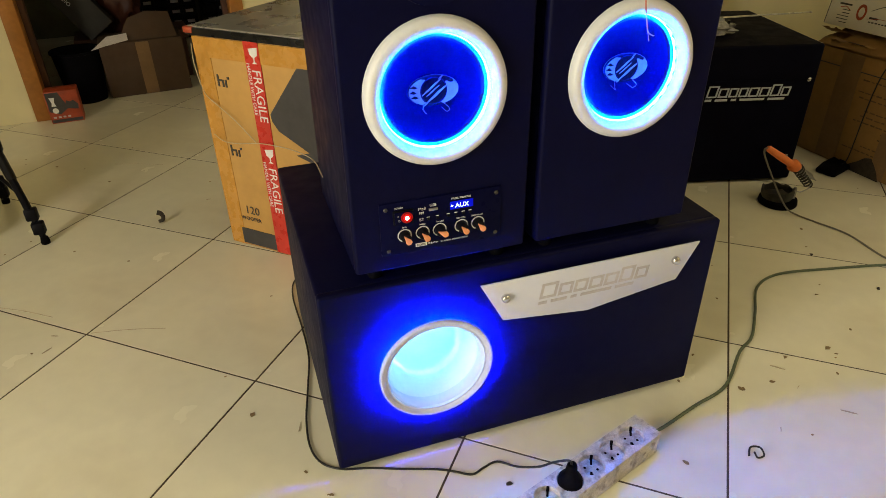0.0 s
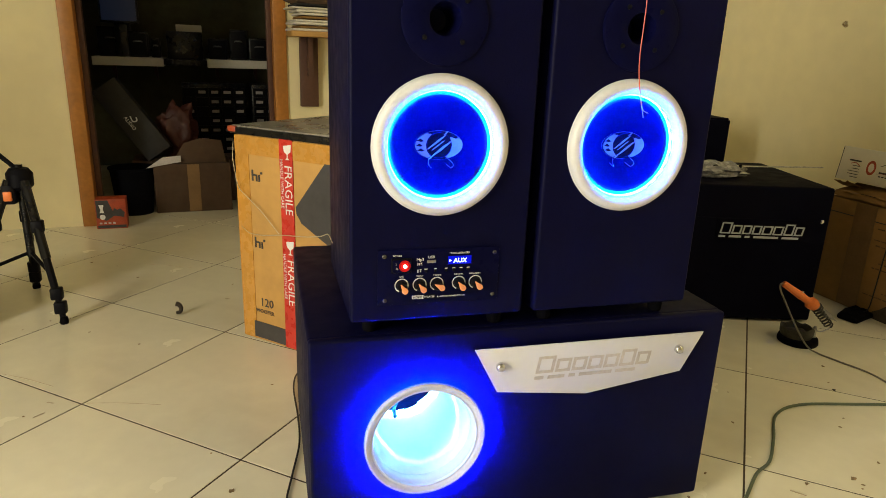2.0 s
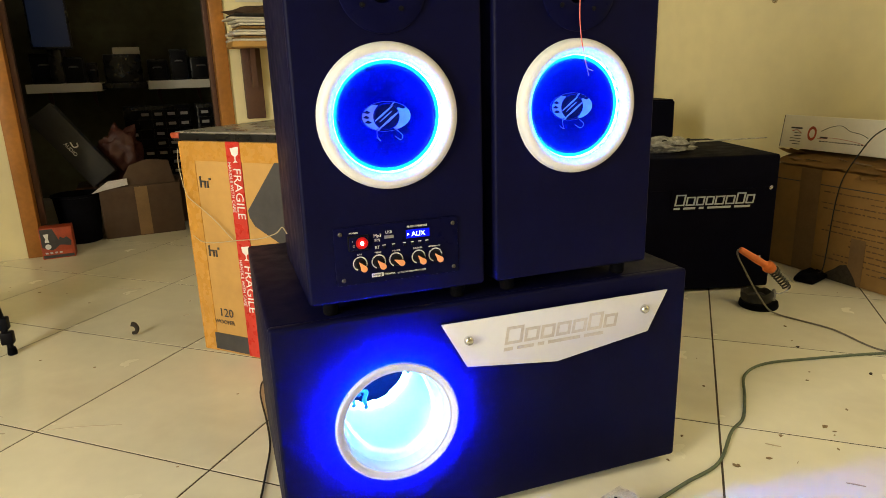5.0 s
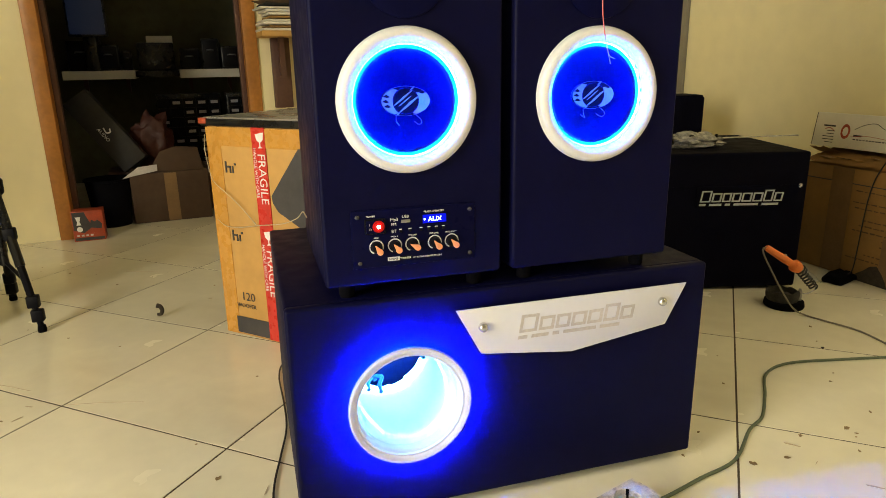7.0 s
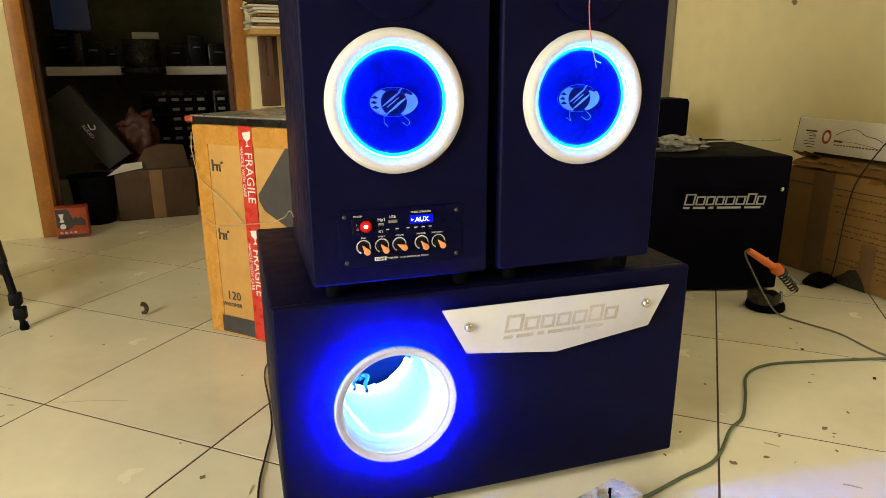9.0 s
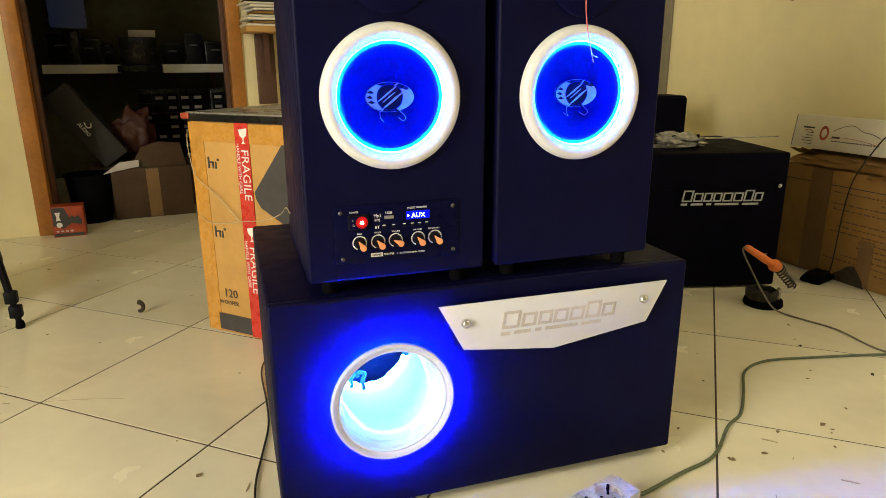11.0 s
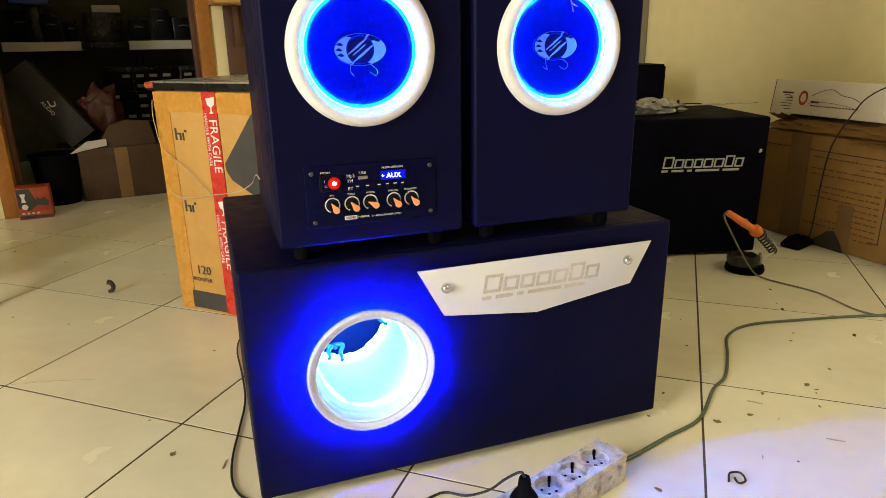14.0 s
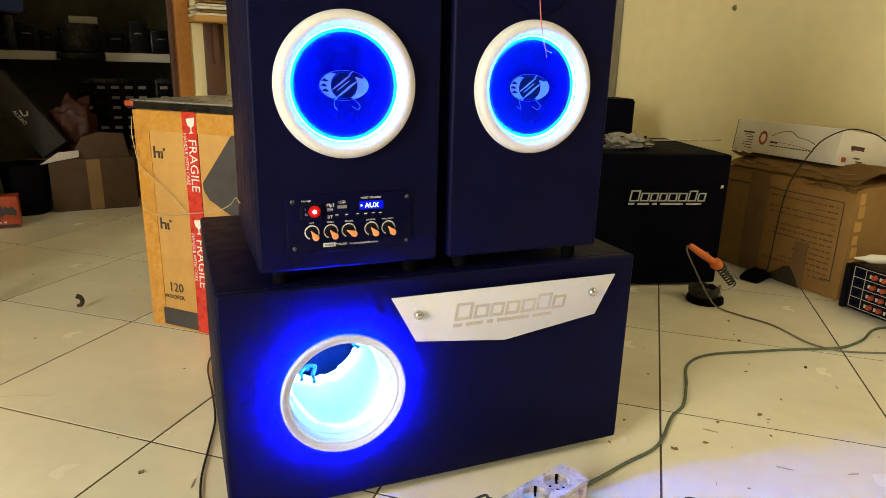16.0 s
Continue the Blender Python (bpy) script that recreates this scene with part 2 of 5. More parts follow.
def tube(points, r, seg=8, steps=6, bm=None, taper=None):
    line = smooth_line(points, steps) if steps else [Vector(p) for p in points]
    b = bmesh.new()
    side, rings = None, []
    for i, p in enumerate(line):
        d = (line[min(i + 1, len(line) - 1)] - line[max(i - 1, 0)]).normalized()
        if side is None:
            side = d.orthogonal().normalized()
        side = (side - d * side.dot(d)).normalized()
        up = d.cross(side)
        rr = r if taper is None else r + (taper - r) * i / (len(line) - 1)
        rings.append([b.verts.new(p + rr * (side * math.cos(2 * math.pi * k / seg) + up * math.sin(2 * math.pi * k / seg))) for k in range(seg)])
    for p, q in zip(rings, rings[1:]):
        for k in range(seg):
            b.faces.new((p[k], p[(k + 1) % seg], q[(k + 1) % seg], q[k]))
    b.faces.new(rings[0][::-1])
    b.faces.new(rings[-1])
    bmesh.ops.recalc_face_normals(b, faces=b.faces)
    return merge(bm, b)


def prism(poly, y0, y1, bevel=0.0, bm=None):
    """A polygon of (x, z) points, thick from y0 (front) to y1."""
    b = bmesh.new()
    vs = [b.verts.new((x, y0, z)) for x, z in poly]
    f = b.faces.new(vs)
    got = bmesh.ops.extrude_face_region(b, geom=[f])
    for v in got["geom"]:
        if isinstance(v, bmesh.types.BMVert):
            v.co.y = y1
    bmesh.ops.recalc_face_normals(b, faces=b.faces)
    if bevel:
        bmesh.ops.bevel(b, geom=list(b.edges), offset=bevel, segments=2, profile=0.5, affect="EDGES")
    return merge(bm, b)


def holed(x0, x1, z0, z1, holes, y0, y1, edge=0.0):
    """A board x0..x1, z0..z1, y0..y1 with round holes (cx, cz, r) through it, one above the other."""
    b = bmesh.new()
    n = 64
    cuts = [z0]
    hs = sorted(holes, key=lambda h: h[1])
    for a, c in zip(hs, hs[1:]):
        cuts.append((a[1] + a[2] + c[1] - c[2]) / 2)
    cuts.append(z1)
    for (cx, cz, r), lo, hi in zip(hs, cuts, cuts[1:]):
        for y, turn in ((y0, 1), (y1, -1)):
            inner, outer = [], []
            for i in range(n):
                a = 2 * math.pi * (i + 0.5) / n
                dx, dz = math.cos(a), math.sin(a)
                k = min(((x1 - cx) if dx > 0 else (x0 - cx)) / dx, ((hi - cz) if dz > 0 else (lo - cz)) / dz)
                inner.append(b.verts.new((cx + r * dx, y, cz + r * dz)))
                outer.append(b.verts.new((cx + k * dx, y, cz + k * dz)))
            corners = {}
            for i in range(n):
                j = (i + 1) % n
                pts = [inner[i], outer[i]]
                po, qo = outer[i].co, outer[j].co
                if abs(po.x - qo.x) > 1e-6 and abs(po.z - qo.z) > 1e-6:
                    x = x1 if max(po.x, qo.x) > x1 - 1e-6 else x0
                    z = hi if max(po.z, qo.z) > hi - 1e-6 else lo
                    pts.append(b.verts.new((x, y, z)))
                pts += [outer[j], inner[j]]
                b.faces.new(pts if turn > 0 else pts[::-1])
    return b


def words(s, size, depth=0.0004, align="LEFT"):
    """Writing as a mesh that stands upright and faces -y, from its lower left corner."""
    c = bpy.data.curves.new("words", "FONT")
    c.body, c.size, c.extrude, c.align_x, c.resolution_u = s, size, depth, align, 2
    ob = new("words", c)
    me = bpy.data.meshes.new_from_object(ob.evaluated_get(bpy.context.evaluated_depsgraph_get()))
    b = bmesh.new()
    b.from_mesh(me)
    bpy.data.objects.remove(ob)
    bpy.data.curves.remove(c)
    bpy.data.meshes.remove(me)
    b.transform(pose(0, 0, 0, 90, 0, 0))
    return b


def moved(b, m):
    b.transform(m if isinstance(m, Matrix) else Matrix.Translation(m))
    return b


# ---- structure ----
def room_box(u0, u1, v0, v1, z0, z1, bm=None):
    return box(u0, u1, v0, v1, z0, z1, bm=bm)


def structure(name, bm, material, label):
    ob = part(name, bm, material, None, label, 30)
    ob.matrix_world = ROOM_M
    return tagged(ob, kind="structure")


T = 0.13
DOOR0, DOOR1, DOORH = -0.565, 0.248, 2.1        # outer edges of the timber frame
B1 = 3.55                                      # back wall of the store room
bm = room_box(U0 - T, DOOR0, V1, V1 + T, 0, HIGH)
room_box(DOOR1, U1 + T, V1, V1 + T, 0, HIGH, bm)
room_box(DOOR0, DOOR1, V1, V1 + T, DOORH, HIGH, bm)
structure("wall_back", bm, "wall", "cream painted plaster wall with a timber-framed doorway")
bm = room_box(U1, U1 + T, V0, V1, 0, HIGH)
structure("wall_right", bm, "wall", "cream painted plaster wall with a small chipped hole")
bm = room_box(U0 - T, U0, V0, -1.35, 0, HIGH)
room_box(U0 - T, U0, -0.35, V1, 0, HIGH, bm)
room_box(U0 - T, U0, -1.35, -0.35, 2.1, HIGH, bm)
structure("wall_left", bm, "wall", "cream painted plaster wall with an open doorway")
# Unseen front wall and ceiling, kept dark so less light bounces back.
structure("wall_front", room_box(U0 - T, U1 + T, V0 - T, V0, 0, HIGH), "wall_unseen", "unseen wall, coloured dark to cut bounced light")
structure("ceiling", room_box(U0 - T, U1 + T, V0 - T, V1 + T, HIGH, HIGH + 0.1), "ceiling", "unseen ceiling, coloured dark to cut bounced light")
# Walls and ceiling of the store room carry its shade in their colour.
structure("wall_store_back", room_box(-1.4, 1.0, B1, B1 + T, 0, HIGH), "green_shaded", "greenish store room wall, darkened in colour for shade")
structure("wall_store_left", room_box(-1.4 - T, -1.4, V1 + T, B1 + T, 0, HIGH), "plum_shaded", "store room side wall, darkened in colour for shade")
structure("wall_store_right", room_box(1.0, 1.0 + T, V1 + T, B1 + T, 0, HIGH), "plum_shaded", "store room side wall, darkened in colour for shade")
structure("ceiling_store", room_box(-1.4 - T, 1.0 + T, V1 + T, B1 + T, HIGH, HIGH + 0.1), "plum_shaded", "store room ceiling, darkened in colour for shade")
bm = room_box(U0 - T, U1 + T, V0 - T, V1 + T, -0.08, -0.0006)
room_box(-1.4 - T, 1.0 + T, V1 + T, B1 + T, -0.08, -0.0006, bm)
floor = structure("floor", bm, "grout", "cream glazed floor tiles laid diagonally, with dark dirty joints")

door = thing("door_frame", ROOM_M, "varnished orange-brown timber door frame in a cream wall", "door frame")
F = 0.052
part("jamb", box(DOOR0, DOOR0 + F, V1 - 0.012, V1 + T + 0.01, 0, DOORH, 0.003), "wood", door)
part("jamb", box(DOOR1 - F, DOOR1, V1 - 0.012, V1 + T + 0.01, 0, DOORH, 0.003), "wood", door)
part("head", box(DOOR0 + F, DOOR1 - F, V1 - 0.012, V1 + T + 0.01, DOORH - F, DOORH, 0.003), "wood", door)
part("stop", box(DOOR0 + F, DOOR0 + F + 0.02, V1 + 0.05, V1 + 0.09, 0, DOORH - F, 0.002), "brown_paint", door, "dark brown door stop")
part("stop", box(DOOR1 - F - 0.02, DOOR1 - F, V1 + 0.05, V1 + 0.09, 0, DOORH - F, 0.002), "brown_paint", door, "dark brown door stop")


# ---- the loudspeakers ----
def subwoofer():
    W, D, Z0, Z1 = 0.628, 0.445, 0.017, 0.341
    PX, PZ, PR = 0.158, 0.186, 0.073
    t = thing("subwoofer_box", pose(0, 0, 0), "large black vinyl subwoofer box with a glowing port, on tiles", "subwoofer")
    # the shell: five boards, and a front with a round hole
    g = 0.012
    part("top_board", box(0, W, g, D, Z1 - g, Z1, 0.005, 3), "vinyl", t)
    part("bottom_board", box(0, W, g, D, Z0, Z0 + g, 0.004, 2), "vinyl", t)
    part("side_board", box(0, g, g + 0.001, D, Z0 + 0.003, Z1 - 0.003, 0.004, 2), "vinyl", t)
    part("side_board", box(W - g, W, g + 0.001, D, Z0 + 0.003, Z1 - 0.003, 0.004, 2), "vinyl", t)
    part("back_board", box(g, W - g, D - g, D - 0.002, Z0 + g, Z1 - g), "vinyl", t)
    bm = holed(0.004, W - 0.004, Z0 + 0.004, Z1 - 0.004, [(PX, PZ, PR + 0.002)], 0, g)
    # rounded outer edge of the front board
    rim = box(0, W, 0, g + 0.004, Z0, Z1, 0.0055, 4)
    gone = [f for f in rim.faces if abs(f.normal.y) > 0.99]
    bmesh.ops.delete(rim, geom=gone, context="FACES")
    bm = merge(bm, rim)
    part("front_panel", bm, "vinyl", t)
    for x in (0.05, W - 0.05):
        for y in (0.05, D - 0.05):
            part("foot", disc([(0.016, 0), (0.018, 0.004), (0.018, 0.017)], (x, y, 0), "z", 24), "rubber", t)
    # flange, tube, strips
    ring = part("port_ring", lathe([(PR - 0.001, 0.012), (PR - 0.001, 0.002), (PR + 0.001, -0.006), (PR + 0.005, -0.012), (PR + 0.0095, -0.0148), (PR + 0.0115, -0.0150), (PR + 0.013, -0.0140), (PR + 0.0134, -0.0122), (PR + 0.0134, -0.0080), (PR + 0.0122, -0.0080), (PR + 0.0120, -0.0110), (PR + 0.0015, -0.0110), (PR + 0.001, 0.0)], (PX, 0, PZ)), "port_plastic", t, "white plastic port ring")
    # Lamps added behind the ring; they throw a blue halo on the panel.
    lamps = None
    for i in range(72):
        a = 5 * i
        p = box(-0.0029, 0.0029, -0.0108, -0.0084, -0.0009, 0.0009)
        p.transform(Matrix.Translation((PX + (PR + 0.0032) * math.cos(radians(a)), 0, PZ + (PR + 0.0032) * math.sin(radians(a)))) @ Matrix.Rotation(radians(90 - a), 4, "Y"))
        lamps = merge(lamps, p)
    tagged(part("light_strip", lamps, "led_halo", ring, "added blue lamps that make the halo round the port"), kind="stuff")
    port = part("port_tube", lathe([(PR - 0.0015, 0.011), (PR - 0.002, 0.016), (PR - 0.004, 0.035), (PR - 0.006, 0.185), (PR - 0.003, 0.185), (PR + 0.0015, 0.012)], (PX, 0, PZ)), "tube_plastic", t, "white port tube lit cyan from inside")
    # the strip is wound unevenly round the inner end, lamp beside lamp
    strip = None
    rng = random.Random(6)
    for i in range(46):
        a = 2 * math.pi * i / 46
        r, w = PR - 0.008 - rng.uniform(0, 0.002), 0.0042
        y = 0.163 + rng.uniform(-0.002, 0.006)
        p = box(-w, w, y, y + 0.012, -0.0015, 0.0015, 0.0006, 1)
        p.transform(Matrix.Translation((PX + r * math.cos(a), 0, PZ + r * math.sin(a))) @ Matrix.Rotation(-a + math.pi / 2, 4, "Y"))
        strip = merge(strip, p)
    tagged(part("light_strip", strip, "led_port", port, "cyan light strip wound round the tube end"), kind="stuff")
    wires = None
    for a, reach in ((-118, 0.008), (-99, 0.014), (-12, 0.010), (-1, 0.022), (9, 0.016)):
        c, n = math.cos(radians(a)), math.sin(radians(a))
        r0, r1 = PR - 0.009, PR - 0.009 - reach
        wires = tube([(PX + r0 * c, 0.16, PZ + r0 * n), (PX + (r0 - 0.004) * c, 0.178, PZ + (r0 - 0.004) * n), (PX + r1 * c + 0.004, 0.186, PZ + r1 * n), (PX + (r1 + 0.006) * c - 0.007, 0.194, PZ + (r1 + 0.006) * n + 0.004), (PX + r0 * c - 0.004, 0.19, PZ + r0 * n + 0.006)], 0.0036, 7, bm=None)
        part("loose_wire", wires, "wire_tinted", port, "loose wire behind the tube, coloured for the cyan light on it")
    # Board added behind the tube; its blue colour imitates blue light.
    part("inner_board", box(0.02, 0.30, 0.27, 0.282, 0.032, 0.325), "mdf", t, "board added inside the box, coloured blue for the light on it")
    # name plate
    poly = [(0.223, 0.317), (0.259, 0.2495), (0.398, 0.233), (0.552, 0.255), (0.584, 0.317)]
    plate = part("name_plate", prism(poly, -0.0125, -0.0095, 0.0006), "acrylic", t, "white acrylic name plate with faded grey print")
    for x, z in ((0.2615, 0.2895), (0.5435, 0.2925)):
        s = part("screw", disc([(0.0068, -0.0125), (0.0068, -0.0145), (0.006, -0.0175), (0.004, -0.0195), (0.0018, -0.0202)], (x, 0, z), "y", 32), "chrome", plate, "chrome domed screw")
        part("spacer", disc([(0.004, -0.0095), (0.004, 0.001)], (x, 0, z), "y", 16), "steel", plate)
    marks = None
    x = 0.316
    for k, w in enumerate((0.027, 0.023, 0.022, 0.023, 0.023, 0.024, 0.022)):
        z0, z1 = 0.273, 0.299 if k in (0, 5) else 0.2935
        for a in ((x, x + w, z1 - 0.0042, z1), (x, x + w, z0, z0 + 0.0042), (x, x + 0.0045, z0 + 0.0042, z1 - 0.0042), (x + w - 0.0045, x + w, z0 + 0.0042, z1 - 0.0042)):
            marks = box(a[0], a[1], -0.0129, -0.0124, a[2], a[3], bm=marks)
        x += w + 0.0027
    x = 0.316
    for w in (0.014, 0.026, 0.010, 0.052, 0.032):
        marks = box(x, x + w, -0.0129, -0.0124, 0.2635, 0.2685, bm=marks)
        x += w + 0.0065
    for v in marks.verts:
        v.co.x += 0.16 * (v.co.z - 0.28)
    part("plate_print", marks, "print_grey", plate, "faded grey printed bars")
    return t


def ring_driver(t, cx, cz, pads):
    """White ring, light strip, blue cone and its printed centre cap."""
    ring = part("speaker_ring", lathe([(0.0676, 0.012), (0.0676, 0.006)] + [(0.0777 - 0.0101 * math.cos(math.pi * i / 22), 0.0015 - 0.0143 * math.sin(math.pi * i / 22) ** 0.85) for i in range(23)], (cx, 0, cz), seg=96), "white_plastic", t, "rounded white plastic speaker ring")
    part("light_strip", lathe([(0.0679, 0.0025), (0.0667, 0.0025), (0.0667, 0.0062), (0.0679, 0.0062)], (cx, 0, cz), close=True, seg=96), "led", ring, "blue-white light strip inside the ring")
    driver = part("driver", lathe([(0.0679, 0.0064), (0.067, 0.0085), (0.065, 0.0065), (0.0622, 0.0058), (0.0595, 0.008)], (cx, 0, cz), seg=96), "surround", t, "black speaker surround")
    part("cone", lathe([(0.0595 - 0.00155 * i, 0.008 + 0.026 * (i / 30) ** 0.85 + (0.0003 if i % 2 else 0)) for i in range(31)] + [(1e-7, 0.034)], (cx, 0, cz), seg=72), "cone", driver, "blue lit speaker cone")
    # bridge that carries the small tweeter
    b = disc([(0.030, 0.0095), (0.031, 0.0120), (0.0295, 0.0155), (0.012, 0.030)], (0, 0, 0), "y", 48)
    b.transform(Matrix.Diagonal((1.02, 1, 0.59, 1)))
    cap = part("centre_cap", moved(b, (cx, 0, cz)), "cap_black", driver, "dark oval centre cap with silver stripes")
    marks = None
    # two crescents between the oval's edge and the round dome
    for s, top, foot in ((-1, 58, 62), (1, 40, 66)):
        outer = [(s * 0.0304 * math.cos(radians(a)), 0.0174 * math.sin(radians(a))) for a in range(-foot, top + 1, 6)]
        inner = [(s * 0.0168 * math.cos(radians(a)), 0.0168 * math.sin(radians(a))) for a in range(top - 4, -foot, -8)]
        marks = prism([(cx + x, cz + z) for x, z in outer + inner], 0.0088, 0.0102, bm=marks)
    # two long slivers across the dome and two chips at its rim
    along, over = Vector((0.80, 0.60)), Vector((-0.60, 0.80))
    for dx, dz, ln, wide in ((-0.0030, 0.0040, 0.029, 0.0013), (-0.0012, -0.0002, 0.020, 0.0007), (0.0038, -0.0040, 0.031, 0.0016), (0.0085, 0.0150, 0.007, 0.0010), (-0.0100, -0.0152, 0.006, 0.0010)):
        p = [along * ln * k + over * wide * w for k, w in ((-0.5, -0.4), (-0.1, -1.0), (0.5, -0.3), (0.48, 0.4), (0.1, 0.9), (-0.5, 0.2))]
        marks = prism([(cx + dx + v.x, cz + dz + v.y) for v in p], 0.0088, 0.0102, bm=marks)
    for u, v, w in ((-0.0245, 0.0065, 0.0050), (-0.0255, 0.0005, 0.0045), (-0.0235, -0.0055, 0.0050), (0.0205, 0.0105, 0.0040)):
        cut = prism([(cx + u - w, cz + v - 0.0008), (cx + u, cz + v + 0.0020), (cx + u + w, cz + v - 0.0012), (cx + u + 0.2 * w, cz + v - 0.0022)], 0.0082, 0.009)
        part("dark_print", cut, "cap_black", cap)
    part("cap_print", marks, "cap_print", cap, "silver crescents and stripes")
    part("dome_rim", lathe([(0.0162, 0.0092), (0.0158, 0.0086), (0.0154, 0.0092)], (cx, 0, cz), seg=48), "cone", cap)
    for k in range(pads):
        a = radians(-52 + 14 * k)
        pad = box(-0.0026, 0.0026, 0.0006, 0.0024, -0.0005, 0.0005)
        pad.transform(Matrix.Translation((cx + 0.0672 * math.cos(a), 0, cz + 0.0672 * math.sin(a))) @ Matrix.Rotation(math.pi / 2 - a, 4, "Y"))
        part("solder_pad", pad, "surround", ring)
    wires = None
    for s in (-1, 1):
        wires = tube([(cx + s * 0.012, 0.014, cz - 0.016), (cx + s * 0.016 + 0.004, 0.012, cz - 0.024), (cx + s * 0.013 + 0.006, 0.018, cz - 0.030), (cx + s * 0.012 + 0.002, 0.025, cz - 0.026)], 0.0003, 6, bm=wires)
    part("lead_wires", wires, "cap_print", cap)


def speaker(x0, x1, cx, label, with_panel):
    Z0, Z1, D, CZ, TZ = 0.363, 0.96, 0.262, 0.593, 0.742
    w = x1 - x0
    t = thing("tower_speaker", pose(x0, 0, 0.341), label, "speaker", "pair of tower speakers on the subwoofer")
    z0, z1, c, cz, tz = Z0 - 0.341, Z1 - 0.341, cx - x0, CZ - 0.341, TZ - 0.341
    g = 0.012
    part("top_board", box(0, w, g, D, z1 - g, z1, 0.005, 3), "vinyl", t)
    part("bottom_board", box(0, w, g, D, z0, z0 + g, 0.004, 2), "vinyl", t)
    part("side_board", box(0, g, g + 0.001, D, z0 + 0.003, z1 - 0.003, 0.004, 2), "vinyl", t)
    part("side_board", box(w - g, w, g + 0.001, D, z0 + 0.003, z1 - 0.003, 0.004, 2), "vinyl", t)
    part("back_board", box(g, w - g, D - g, D - 0.002, z0 + g, z1 - g), "vinyl", t)
    bm = holed(0.004, w - 0.004, z0 + 0.004, z1 - 0.004, [(c, cz, 0.0685), (c, tz, 0.0195)], 0, g)
    rim = box(0, w, 0, g + 0.004, z0, z1, 0.0055, 4)
    bmesh.ops.delete(rim, geom=[f for f in rim.faces if abs(f.normal.y) > 0.99], context="FACES")
    bm = merge(bm, rim)
    bmesh.ops.remove_doubles(bm, verts=list(bm.verts), dist=0.0001)
    part("front_panel", bm, "vinyl", t)
    for x in (0.03, w - 0.03):
        for y in (0.03, D - 0.03):
            part("foot", disc([(0.009, 0), (0.0105, 0.003), (0.0105, z0)], (x, y, 0), "z", 20), "rubber", t)
    ring_driver(t, c, cz, 0 if with_panel else 8)
    horn = part("tweeter_plate", lathe([(0.0535, 0.001), (0.053, -0.0025), (0.051, -0.0035), (0.022, -0.0035), (0.0195, -0.0025), (0.0185, 0.004), (0.016, 0.016), (0.013, 0.045), (1e-7, 0.047)], (c, 0, tz)), "panel", t, "black round tweeter plate with a deep throat")
    for k in range(4):
        a = radians(40 + 90 * k)
        part("screw", disc([(0.0032, -0.0035), (0.003, -0.0048), (0.0015, -0.0054)], (c + 0.033 * math.cos(a), 0, tz + 0.033 * math.sin(a)), "y", 14), "knob", horn)
    if with_panel:
        control_panel(t, x0)
    return t


